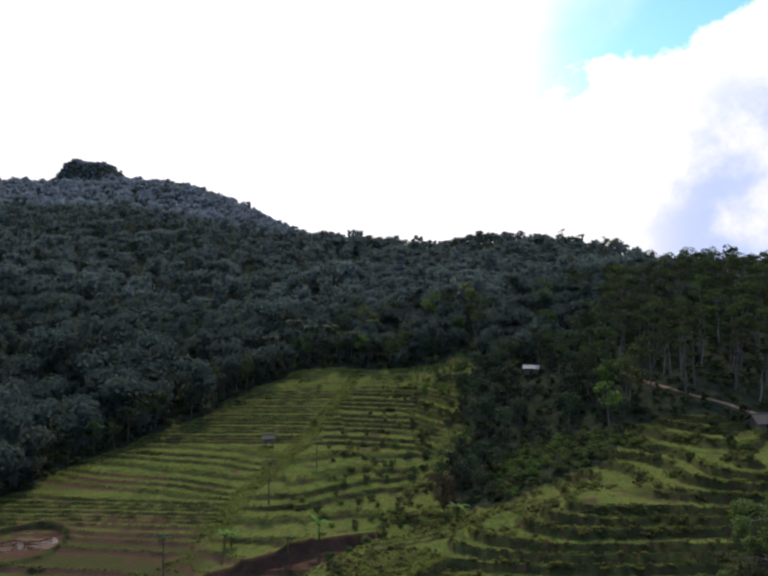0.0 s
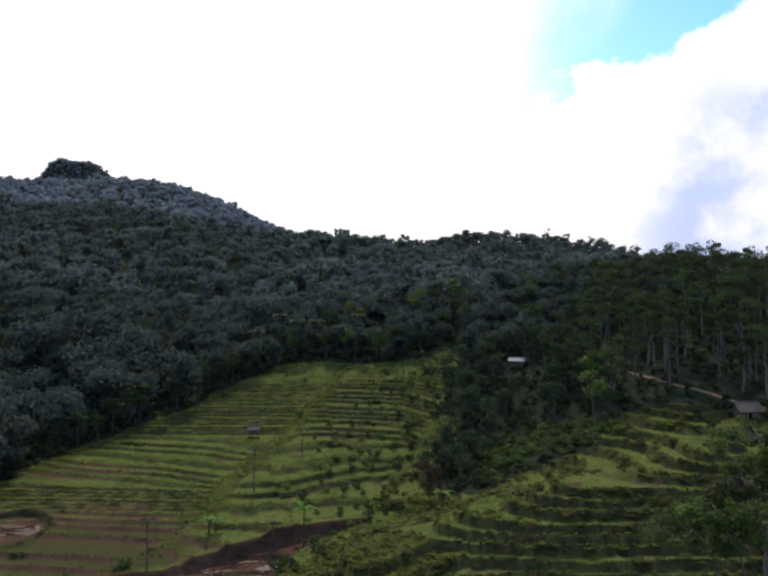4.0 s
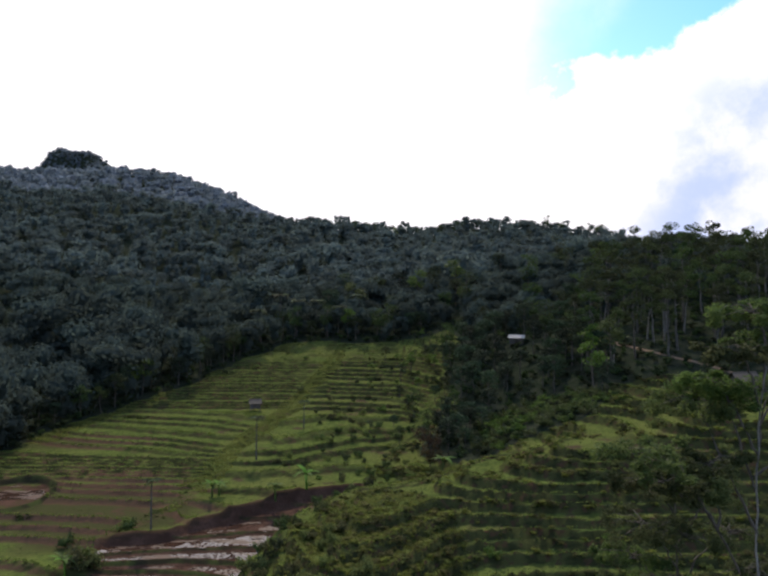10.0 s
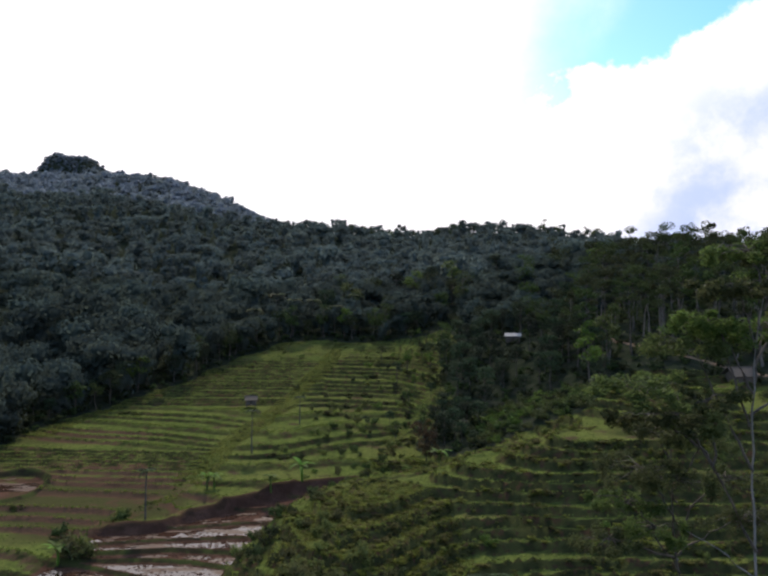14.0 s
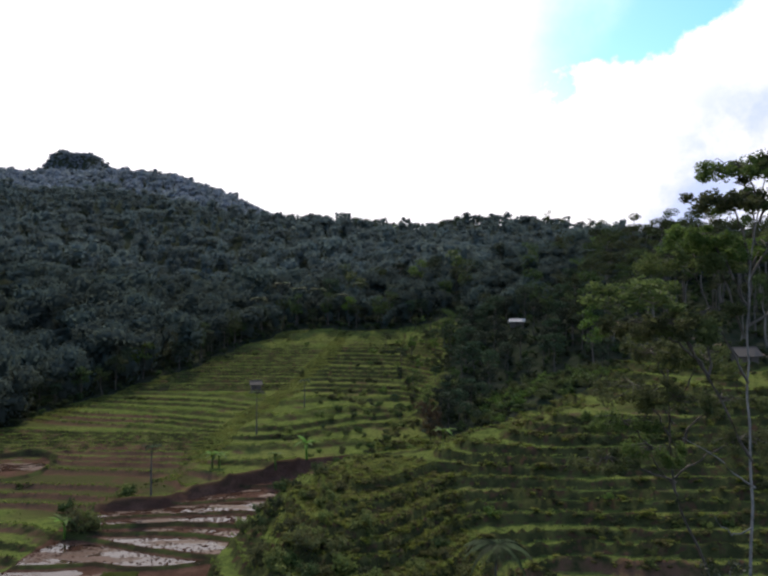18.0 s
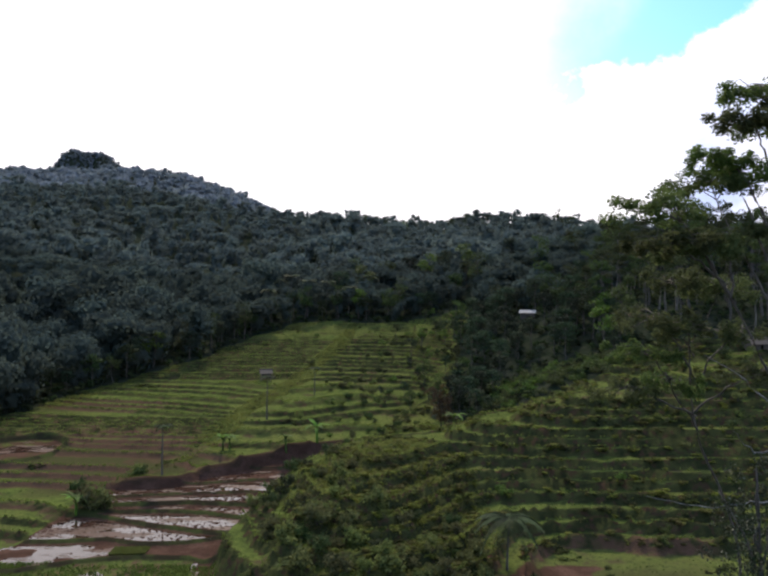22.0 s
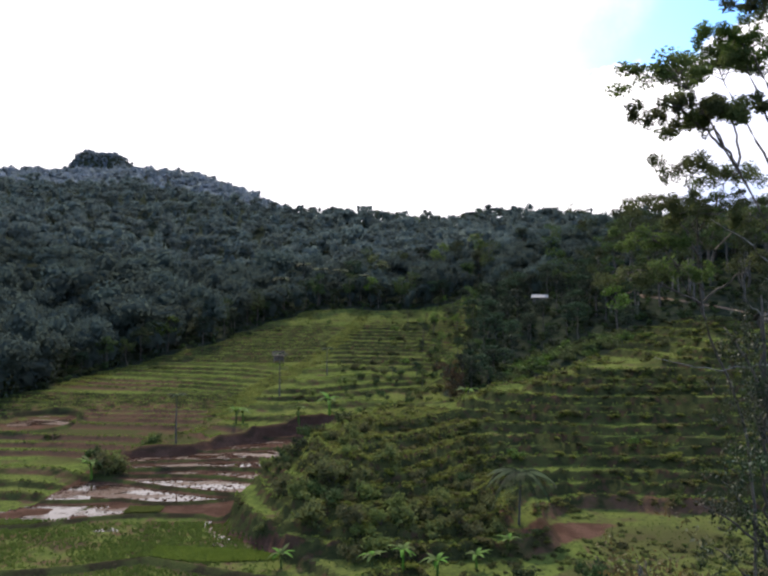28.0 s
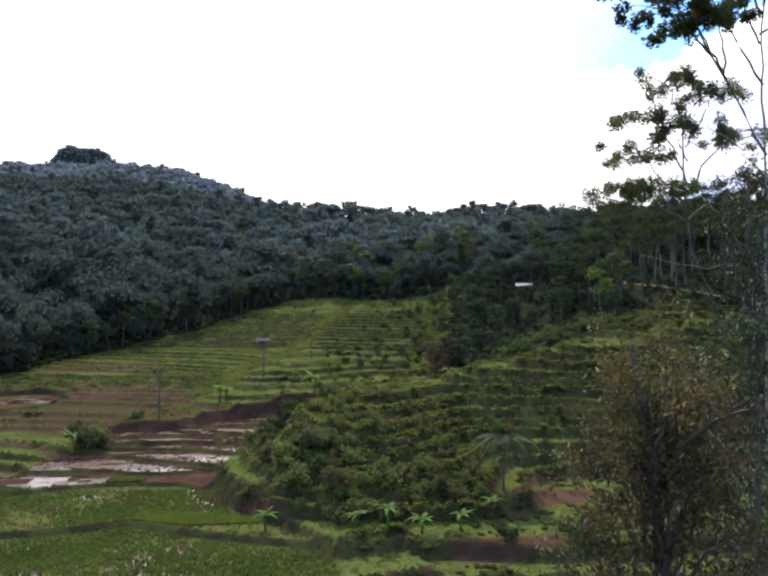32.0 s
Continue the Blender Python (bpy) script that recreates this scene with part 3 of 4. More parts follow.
def thing(name, label, category, group="", place=(0, 0, 0), turn=0.0, size=1.0):
    ob = new(name)
    ob.matrix_basis = pose(*place, 0, 0, turn) @ Matrix.Scale(size, 4)
    return tagged(ob, label, category, group)


def leaves(rng, centres, radii, count, size, flat=1.0, droop=0.0, shell=0.55, lie_to=0.0):
    """Small leaf blades scattered through ellipsoid clumps: verts and quads."""
    n = len(centres) * count
    c = np.repeat(np.asarray(centres, float), count, 0)
    r = np.repeat(np.asarray(radii, float).reshape(len(centres), -1) * np.ones(3), count, 0)
    d = rng.normal(size=(n, 3))
    d /= np.linalg.norm(d, axis=1)[:, None]
    p = c + d * r * (shell + (1 - shell) * rng.rand(n, 1) ** 0.6)
    a = rng.normal(size=(n, 3)) * np.array([1, 1, flat])
    a /= np.linalg.norm(a, axis=1)[:, None]
    a[:, 2] -= droop
    up = rng.normal(size=(n, 3)) * np.array([0.7, 0.7, 1.0])
    b = np.cross(a, up)
    b /= np.linalg.norm(b, axis=1)[:, None] + 1e-6
    if lie_to:
        # leaves that lie to the outside of their clump like shingles
        out = d / r * r.min() * lie_to + rng.normal(size=(n, 3)) * (1 - lie_to) * 0.6
        a = np.cross(out, rng.normal(size=(n, 3)))
        a /= np.linalg.norm(a, axis=1)[:, None] + 1e-6
        b = np.cross(out, a)
        b /= np.linalg.norm(b, axis=1)[:, None] + 1e-6
    s = size * rng.uniform(0.6, 1.4, (n, 1))
    v = np.stack([p - a * s, p - b * s * 0.5, p + a * s, p + b * s * 0.5], 1).reshape(-1, 3)
    return v, np.arange(4 * n).reshape(-1, 4)


def join(*bits):
    vs, qs, k = [], [], 0
    for v, q in bits:
        vs.append(v), qs.append(np.asarray(q) + k)
        k += len(v)
    return np.concatenate(vs), np.concatenate(qs)


def tube(points, radii, sides=7):
    """A limb along points: verts and quads."""
    pts = [Vector(p) for p in points]
    vs, qs = [], []
    for i, p in enumerate(pts):
        d = (pts[min(i + 1, len(pts) - 1)] - pts[max(i - 1, 0)]).normalized()
        u = d.orthogonal().normalized() if abs(d.z) < 0.9 else Vector((1, 0, 0)).cross(d).normalized()
        v = d.cross(u)
        for k in range(sides):
            a = 6.2832 * k / sides
            vs.append(p + (u * math.cos(a) + v * math.sin(a)) * radii[i])
    for i in range(len(pts) - 1):
        for k in range(sides):
            k2 = (k + 1) % sides
            qs.append((i * sides + k, i * sides + k2, (i + 1) * sides + k2, (i + 1) * sides + k))
    top = (len(pts) - 1) * sides
    for k in range(1, sides - 2, 2):
        qs.append((top, top + k, top + k + 1, top + k + 2))
    return np.array([tuple(v) for v in vs]), np.array(qs)


def bend(a, b, sag, n, rng, wob=0.03):
    """Points of a crooked limb from a to b."""
    a, b = Vector(a), Vector(b)
    L = (b - a).length
    out = []
    for i in range(n + 1):
        t = i / n
        p = a.lerp(b, t) + Vector((0, 0, sag * math.sin(t * math.pi)))
        if 0 < i < n:
            p += Vector(rng.normal(size=3)) * wob * L
        out.append(p)
    return out


def taper(r0, r1, n):
    return [r0 + (r1 - r0) * i / n for i in range(n + 1)]


def broad_tree(seed, height, spread_, mat, count, leaf, slender=False):
    """Trunk mesh and crown mesh of a broad-leaved tree that stands at the origin."""
    rng = np.random.RandomState(seed)
    bole = height * (0.62 if slender else 0.45)
    lean = rng.normal(size=2) * height * 0.04
    top = (lean[0], lean[1], height * 0.86)
    trunk = [tube(bend((0, 0, -0.6), top, 0, 6, rng, 0.012), taper(height * 0.016 + 0.06, 0.04, 6), 6)]
    centres, radii = [], []
    for i in range(11 if not slender else 8):
        a, h = rng.uniform(0, 6.283), rng.uniform(bole, height * 0.93)
        fall = 1 - 0.65 * abs((h - height * 0.72) / (height * 0.36)) ** 1.5
        d = spread_ * rng.uniform(0.35, 0.8) * max(0.3, fall)
        c = (lean[0] * h / height + d * math.cos(a), lean[1] * h / height + d * math.sin(a), h)
        trunk.append(tube(bend((lean[0] * 0.7 * h / height, lean[1] * 0.7 * h / height, h - d * 0.8), c, 0.1, 3, rng, 0.05), taper(0.10, 0.03, 3), 4))
        centres.append(c)
        r = spread_ * rng.uniform(0.30, 0.48)
        radii.append((r, r, r * rng.uniform(0.5, 0.8)))
    centres.append((lean[0], lean[1], height * 0.93))
    radii.append((spread_ * 0.4,) * 2 + (height * 0.08,))
    tv, tq = join(*trunk)
    cv, cq = leaves(rng, centres, radii, count, leaf, 0.6, 0, 0.7, 0.6)
    return mesh_from("trunk", tv, tq, True, ("grove_bark", "grey_bark", "dark_bark")[seed % 3] if slender else "dark_bark"), mesh_from("crown", cv, cq, False, mat)


def lump(rng, c, r, fill=0.60):
    """An uneven leafy core inside a clump, so that no sky shows through the middle of it."""
    v, q = [], []
    for i, (h, w_) in enumerate(((-0.75, 0.6), (0.05, 1.0), (0.75, 0.5))):
        for k in range(5):
            a = 6.2832 * k / 5 + 0.5 * i
            s = w_ * fill * rng.uniform(0.82, 1.16)
            v.append((c[0] + r[0] * s * math.cos(a), c[1] + r[1] * s * math.sin(a), c[2] + r[2] * fill * (h + rng.uniform(-0.1, 0.1))))
    for i in range(2):
        for k in range(5):
            q.append((i * 5 + k, i * 5 + (k + 1) % 5, i * 5 + 5 + (k + 1) % 5, i * 5 + 5 + k))
    q += [(10, 11, 12, 13)]
    return np.array(v), np.array(q)


def far_tree(rng, count=42, leaf=0.055, most=7):
    """One tree of the far woods, height 1, at the origin."""
    n = rng.randint(2 if most < 5 else 3, most)
    tall = rng.uniform(0.55, 0.8)
    cs = [(rng.uniform(-0.24, 0.24), rng.uniform(-0.24, 0.24), rng.uniform(0.45, tall)) for _ in range(n)] + [(0, 0, 0.3)]
    rs = [(rng.uniform(0.18, 0.32),) * 2 + (rng.uniform(0.13, 0.24),) for _ in range(n)] + [(0.26, 0.26, 0.3)]
    return join(*[lump(rng, c, r, 0.58) for c, r in zip(cs, rs)], leaves(rng, cs, rs, count, leaf, 0.7, 0, 0.62, 0.8))


def woods(name, label, spots, seed, mat="forest", count=42, leaf=0.055, most=7):
    """Woods as one object: no one could count these trees."""
    rng = np.random.RandomState(seed)
    kinds = [far_tree(rng, count, leaf, most) for _ in range(14)]
    vs, qs, tint, k = [], [], [], 0
    for x, y, z, h, wd in spots:
        v, q = kinds[rng.randint(len(kinds))]
        a = rng.uniform(0, 6.283)
        c, s = math.cos(a), math.sin(a)
        p = np.stack([(v[:, 0] * c - v[:, 1] * s) * wd + x, (v[:, 0] * s + v[:, 1] * c) * wd + y, v[:, 2] * h + z], -1)
        vs.append(p), qs.append(q + k), tint.append(np.full(len(p), rng.rand()))
        k += len(p)
    me = mesh_from(name, np.concatenate(vs), np.concatenate(qs), True, mat)
    me.attributes.new("tint", "FLOAT", "POINT").data.foreach_set("value", np.concatenate(tint).astype(np.float32))
    return tagged(new(name, me), label, "weeds" if mat in ("weeds", "tussock") else "forest", kind="stuff")


rng = np.random.RandomState(4)


def scatter(x0, x1, y0, y1, gap, keep):
    """Places on a loose grid, kept where keep(x, y) says so."""
    xs, ys = np.meshgrid(np.arange(x0, x1, gap), np.arange(y0, y1, gap))
    xs = xs.ravel() + rng.uniform(-0.45, 0.45, xs.size) * gap
    ys = ys.ravel() + rng.uniform(-0.45, 0.45, ys.size) * gap
    ok = keep(xs, ys)
    return xs[ok], ys[ok]


def in_sight(x, y, m=30):
    return (np.abs(x) < 0.58 * y + m) & (y > 60)


fx, fy = scatter(-420, 420, 150, 620, 9.0, lambda x, y: in_sight(x, y) & (field(x, y) < 0.35) & ((y > 262) | (x < -60)))
fz = lie(fx, fy)
fh = rng.uniform(8, 17, len(fx)) * (1 + 0.25 * wave(fx, fy, 30, 31)) * np.where(rng.rand(len(fx)) < 0.12, 1.35, 1.0)
fh = fh * (1 - 0.22 * smooth(400, 520, fy) - 0.15 * smooth(60, 200, fx) * smooth(400, 520, fy))
fh = fh * (1 + 0.22 * smooth(310, 250, fy) * smooth(-45, -70, fx))
fw = fh * rng.uniform(0.75, 1.2, len(fx))
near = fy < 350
# the upper slope takes the paler leaf colour that carries painted haze
for pick, seed, count, leaf, leaf_kind, label in ((near, 41, 104, 0.034, "forest", "dense dark green forest at the foot of the hill"), (~near, 45, 26, 0.052, "hazy_slope_forest", "dense dark green forest covering the hillside")):
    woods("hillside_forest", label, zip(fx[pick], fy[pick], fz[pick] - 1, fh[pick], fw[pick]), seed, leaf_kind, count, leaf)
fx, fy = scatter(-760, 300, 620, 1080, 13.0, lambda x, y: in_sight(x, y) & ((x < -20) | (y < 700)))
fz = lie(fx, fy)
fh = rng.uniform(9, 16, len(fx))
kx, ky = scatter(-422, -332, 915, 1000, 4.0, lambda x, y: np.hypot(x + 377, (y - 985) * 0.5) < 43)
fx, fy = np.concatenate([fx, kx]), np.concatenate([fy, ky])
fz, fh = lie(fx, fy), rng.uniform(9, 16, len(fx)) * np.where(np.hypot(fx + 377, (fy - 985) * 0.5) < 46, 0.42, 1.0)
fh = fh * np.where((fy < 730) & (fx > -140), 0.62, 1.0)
# distant trees wear the haze-tinted leaf colour
woods("far_hill_forest", "distant forest over the rounded hill", zip(fx, fy, fz - 1, fh * 1.1, fh * rng.uniform(0.9, 1.3, len(fx))), 42, "hazy_far_forest", 11, 0.09)
fx, fy = scatter(-130, 160, 130, 300, 4.2, lambda x, y: in_sight(x, y, 10) & (field(x, y) < 0.6) & (muddy(x, y) < 0.35))
fz, fh = lie(fx, fy), rng.uniform(1.4, 3.6, len(fx))
woods("undergrowth", "low dark undergrowth beneath the trees", zip(fx, fy, fz - 0.3, fh, fh * rng.uniform(1.1, 1.9, len(fx))), 43, "under", 12, 0.09, 4)


# ---- tall trees on the near bank ----
def limb(name, pts, r0, r1, parent, mat, sides=8, label=""):
    n = len(pts) - 1
    v, q = tube(pts, taper(r0, r1, n), sides)
    return part(name, mesh_from(name, v, q, True, mat), parent, label)


def curve(points, n, rng_, wob=0.0):
    """A smooth line through a few points."""
    pts = [Vector(p) for p in points]
    pts = [pts[0] * 2 - pts[1]] + pts + [pts[-1] * 2 - pts[-2]]
    out = []
    for i in range(1, len(pts) - 2):
        a, b, c, d = pts[i - 1 : i + 3]
        for k in range(n):
            t = k / n
            p = 0.5 * (2 * b + (c - a) * t + (2 * a - 5 * b + 4 * c - d) * t * t + (3 * b - a - 3 * c + d) * t ** 3)
            out.append(p + Vector(rng_.normal(size=3)) * wob)
    return out + [pts[-2]]


def layered_tree(name, label, trunk_line, sprays, dead, girth, seed, leaf=0.09, bark="bark", count=205, thick=(0.22, 0.5)):
    """A tree with flat layered sprays of feathery leaves on pale bare limbs. A spray: where its limb starts, bends and ends, and its reach."""
    r = np.random.RandomState(seed)
    x, y = trunk_line[0]
    base = Vector((x, y, ground_z(x, y)))
    tree = thing(name, label, "tree", place=base)
    line = curve([(x, y, base.z - 0.8)] + trunk_line[1:], 5, r, 0.03)
    limb("trunk", [p - base for p in line], girth, girth * 0.3, tree, bark, 9)
    for a, m, e, reach in sprays:
        bough = limb("bough", [p - base for p in curve([a, m, e], 5, r, 0.05)], 0.065, 0.02, tree, "dark_bark", 6)
        centres, radii, twigs = [], [], []
        for i in range(15):
            an, d = r.uniform(0, 6.283), 1.15 * reach * r.uniform(0.05, 1.0) ** 0.6
            c = Vector(e) + Vector((d * math.cos(an), d * math.sin(an), r.uniform(-0.5, 0.3) - 0.12 * d))
            centres.append(c - base), radii.append((reach * r.uniform(0.18, 0.34),) * 2 + (r.uniform(*thick),))
            twigs.append(tube(bend(Vector(e).lerp(Vector(m), r.uniform(0, 0.35)) - base, c - base, 0.15, 3, r, 0.05), taper(0.03, 0.01, 3), 4))
        v, q = leaves(r, centres, radii, count, leaf, 0.35, 0.05, 0.1)
        part("leaf_spray", mesh_from("leaf_spray", v, q, False, "albizia"), bough, "feathery dark green leaves")
        v, q = join(*twigs)
        part("twig", mesh_from("twig", v, q, True, "dark_bark"), bough)
    for a, m, e in dead:
        limb("dead_bough", [p - base for p in curve([a, m, e], 5, r, 0.06)], 0.045, 0.010, tree, "bark", 6, "bare pale broken bough")
    return tree


layered_tree("albizia_tree", "tall pale-trunked tree with flat layered leaf sprays",
    [(17.4, 31.5), (16.9, 30.6, 20), (16.9, 30.8, 29), (17.6, 32.2, 34), (17.9, 33.2, 38.5), (18.2, 33.6, 43), (18.8, 33.4, 47.0)],
    [((17.6, 32.2, 34.0), (15.0, 32.4, 39.0), (12.2, 30.8, 42.0), 2.1), ((15.2, 32.4, 38.7), (13.8, 31.8, 39.6), (12.4, 31.0, 40.5), 1.6), ((15.6, 32.4, 38.0), (14.8, 32.2, 39.3), (14.0, 32.0, 40.4), 1.7), ((15.8, 32.4, 37.6), (15.8, 32.7, 39.4), (15.6, 33.0, 40.9), 1.7), ((17.8, 33.0, 37.6), (16.8, 34.0, 40.4), (15.8, 35.2, 43.6), 2.2),
     ((17.9, 33.3, 39.5), (17.4, 34.4, 42.0), (17.2, 35.0, 44.0), 2.0), ((18.1, 33.5, 41.5), (18.8, 34.2, 43.4), (19.8, 35.0, 44.2), 2.1),
     ((18.2, 33.6, 43.0), (17.6, 33.4, 45.0), (16.8, 33.0, 46.2), 1.6), ((18.6, 33.5, 45.5), (18.4, 33.8, 46.8), (18.0, 34.0, 47.9), 1.8),
     ((18.5, 33.5, 45.0), (19.6, 33.6, 46.8), (20.6, 33.8, 48.0), 2.2), ((18.1, 33.5, 41.0), (17.0, 33.6, 43.2), (16.0, 33.9, 44.6), 1.5),
     ((18.0, 33.4, 40.0), (20.2, 34.0, 41.6), (22.2, 34.6, 42.6), 2.2), ((18.2, 33.6, 42.4), (20.4, 34.4, 44.8), (22.8, 35.2, 45.4), 2.2), ((18.4, 33.6, 44.0), (18.8, 34.4, 45.6), (19.2, 35.0, 46.4), 1.8)],
    [((16.9, 30.8, 29.2), (14.2, 30.6, 28.9), (11.2, 30.4, 29.4)), ((17.4, 31.6, 33.0), (15.8, 31.2, 34.2), (13.9, 31.0, 35.4)), ((17.1, 31.2, 31.2), (16.0, 30.8, 31.2), (14.9, 30.4, 32.2))], 0.088, 9)
layered_tree("feathery_tree", "slender tree with an open lacy crown beside the taller trunk",
    [(20.6, 41.0), (20.4, 40.6, 18), (19.4, 40.0, 25), (16.6, 38.4, 31), (15.7, 37.2, 37.6)],
    [((16.4, 37.9, 33.4), (15.1, 37.0, 35.2), (13.7, 36.4, 37.0), 1.8), ((15.9, 37.4, 36.4), (15.3, 37.0, 37.6), (14.7, 36.8, 38.8), 1.6), ((16.1, 37.6, 35.4), (16.9, 37.4, 37.0), (17.5, 37.2, 38.4), 1.8),
     ((16.6, 38.2, 32.2), (14.7, 37.4, 33.8), (13.1, 36.8, 35.2), 1.7), ((16.5, 38.0, 33.0), (17.3, 37.6, 34.8), (18.7, 37.2, 36.2), 1.9), ((16.7, 38.4, 31.4), (14.3, 37.4, 32.4), (12.1, 36.6, 33.2), 1.6),
     ((16.2, 37.7, 34.8), (15.5, 37.0, 35.6), (15.7, 36.4, 36.4), 1.6), ((16.8, 38.5, 30.6), (15.5, 38.0, 32.4), (14.9, 37.6, 33.6), 1.5), ((16.7, 38.4, 31.6), (18.1, 38.0, 33.0), (19.9, 37.6, 34.0), 1.9)],
    [], 0.11, 10, 0.07, "dark_bark", 225, (0.3, 0.6))


def leafy_tree(name, label, base, forks, mat, count, leaf, seed, rad=0.8, bark="dark_bark"):
    """A slender small-leaved tree: a trunk, and limbs that each carry clusters of leaves."""
    r = np.random.RandomState(seed)
    b = Vector(base)
    tree = thing(name, label, "tree", place=b)
    top = Vector(forks[-1])
    limb("trunk", [p - b for p in curve([b - Vector((0, 0, 0.6)), b.lerp(top, 0.5) + Vector((0.2, 0.1, 0)), top], 6, r, 0.04)], 0.13, 0.03, tree, bark, 7)
    for f in forks:
        f = Vector(f)
        root = b.lerp(top, max(0.1, min(0.85, (f.z - 2.2 - b.z) / max(1, top.z - b.z))))
        line = [p - b for p in curve([root, root.lerp(f, 0.5) + Vector((0, 0, 0.2)), f], 4, r, 0.05)]
        bough = limb("bough", line, 0.06, 0.015, tree, bark, 5)
        centres = [line[int(r.uniform(3, len(line) - 1e-3))] + Vector(r.normal(size=3)) * rad * 0.55 for _ in range(9)]
        rr = [r.uniform(0.3, 0.55) * rad for _ in centres]
        v, q = leaves(r, centres, rr, count, leaf, 1.0, 0.5, 0.1)
        part("foliage", mesh_from("foliage", v, q, False, mat), bough)
    return tree


r = np.random.RandomState(3)
forks = []
for i in range(62):
    h = r.uniform(0, 1) ** 0.8
    forks.append((5.7 + r.uniform(-1.35, 1.1) * (0.5 + 2.9 * (1 - h)) + (1 - h) * 0.7, 13.2 + r.normal() * 1.1, 18.5 + 8.2 * h))
forks = sorted(forks, key=lambda f: f[2]) + [(4.9, 13.0, 26.8)]
leafy_tree("rust_leaved_tree", "small tree with glossy rust and olive leaves", (7.2, 13.4, ground_z(7.2, 13.4)), forks, "dry", 38, 0.058, 5, 0.85)
forks = [(12.6 + r.normal() * (0.9 + 0.06 * (31 - z)), 23.8 + r.normal() * 0.9, z) for z in np.linspace(20, 31, 26)] + [(12.7, 24, 32.2)]
leafy_tree("small_leaved_tree", "slender tree thick with small dark glossy leaves", (13.2, 24.0, ground_z(13.2, 24.0)), forks, "dark", 60, 0.055, 6, 0.9)
forks = [(9.6 + r.normal() * 1.0, 17.5 + r.normal() * 1.0, z) for z in np.linspace(17, 23.2, 18)] + [(9.8, 17.5, 24.0)]
leafy_tree("small_leaved_tree", "slender tree thick with small dark glossy leaves", (9.9, 17.6, ground_z(9.9, 17.6)), forks, "dark", 60, 0.055, 7, 0.9)

# ---- woods edge: trees that can be told apart ----
KINDS = []
for i in range(5):
    KINDS.append(broad_tree(60 + i, 10 + 1.2 * i, 3.4 + 0.25 * i, ("edge", "grove", "edge", "bright", "grove")[i], 60, 0.34))
TALL = [broad_tree(80 + i, 19 + 1.5 * i, 4.3, "grove", 110, 0.30, True) for i in range(3)]


def stand(name, kind, label, group, x, y, size):
    tree = thing(name, label, "tree", group, (x, y, ground_z(x, y) - 0.1), random.uniform(0, 360), size)
    part("trunk", kind[0], tree)
    part("crown", kind[1], tree)
    return tree


# slender trees above the footpath
gxs, gys = scatter(56, 150, 186, 246, 7.7, lambda x, y: (y > np.interp(x, [50, 62, 85, 150], [206, 200, 190, 182])) & (np.abs(x) < 0.62 * y) & (x > 60) & (np.abs(x - np.interp(-y, [-240, -228, -215, -205.5, -197, -192.5, -187.9, -178], [66, 69.2, 72.2, 75.8, 81.2, 87.3, 92.1, 108])) > 2.5))
for x, y in zip(gxs, gys):
    stand("grove_tree", TALL[rng.randint(3)], "tall slender pale-trunked tree in a grove above the path", "grove trees", x, y, rng.uniform(0.72, 1.0))
gxs, gys = scatter(84, 160, 250, 300, 9.5, lambda x, y: (np.abs(x) < 0.58 * y) & (rng.rand(x.size) < 0.8))
for x, y in zip(gxs, gys):
    stand("grove_tree", TALL[rng.randint(3)], "tall slender pale-trunked tree in a grove above the path", "grove trees", x, y, rng.uniform(0.85, 1.15))
# single trees that stand out along the ridge
for x in np.linspace(-20, 250, 34):
    x, y = x + rng.uniform(-4, 4), 556 + rng.uniform(-14, 10)
    stand("ridge_tree", KINDS[rng.randint(5)], "dark tree standing out on the ridge line", "ridge trees", x, y, rng.uniform(0.45, 0.95)).location.z -= rng.uniform(0.5, 3.0)
# trees in the ravine
rxs, rys = scatter(6, 66, 160, 262, 6.2, lambda x, y: (field(x, y) < 0.25) & (rng.rand(x.size) < 0.8) & (np.hypot(x - 40, (y - 174) * 0.8) > 15) & ~((np.abs(x - 0.196 * y) < 4.5) & (y > 214) & (y < 252)))
for x, y in zip(rxs, rys):
    big = smooth(165, 215, np.array(y)) 
    stand("ravine_tree", KINDS[(0, 2, 2, 4, 0, 2, 0)[rng.randint(7)]], "dark leafy tree crowding the ravine", "ravine trees", x, y, float(rng.uniform(0.35, 0.6) + 0.4 * big))
# trees at the foot of the forest
exs, eys = scatter(-112, 30, 196, 300, 6.0, lambda x, y: (field(x, y) < 0.3) & (field(x + 6, y - 9) > 0.3))
for x, y in zip(exs, eys):
    stand("forest_edge_tree", KINDS[rng.randint(5)], "dark broad-leaved tree at the forest edge", "forest edge trees", x, y, rng.uniform(0.55, 0.95))
# taller trees that rise out of the forest beside the grove
hxs, hys = scatter(-16, 190, 262, 350, 13.5, lambda x, y: (field(x, y) < 0.3) & (np.abs(x) < 0.56 * y) & (rng.rand(x.size) < 0.75) & (np.abs(x - 49) > 8))
for x, y in zip(hxs, hys):
    stand("forest_tree", KINDS[rng.randint(5)], "tall leafy tree rising out of the forest", "forest trees", x, y, rng.uniform(0.85, 1.3))

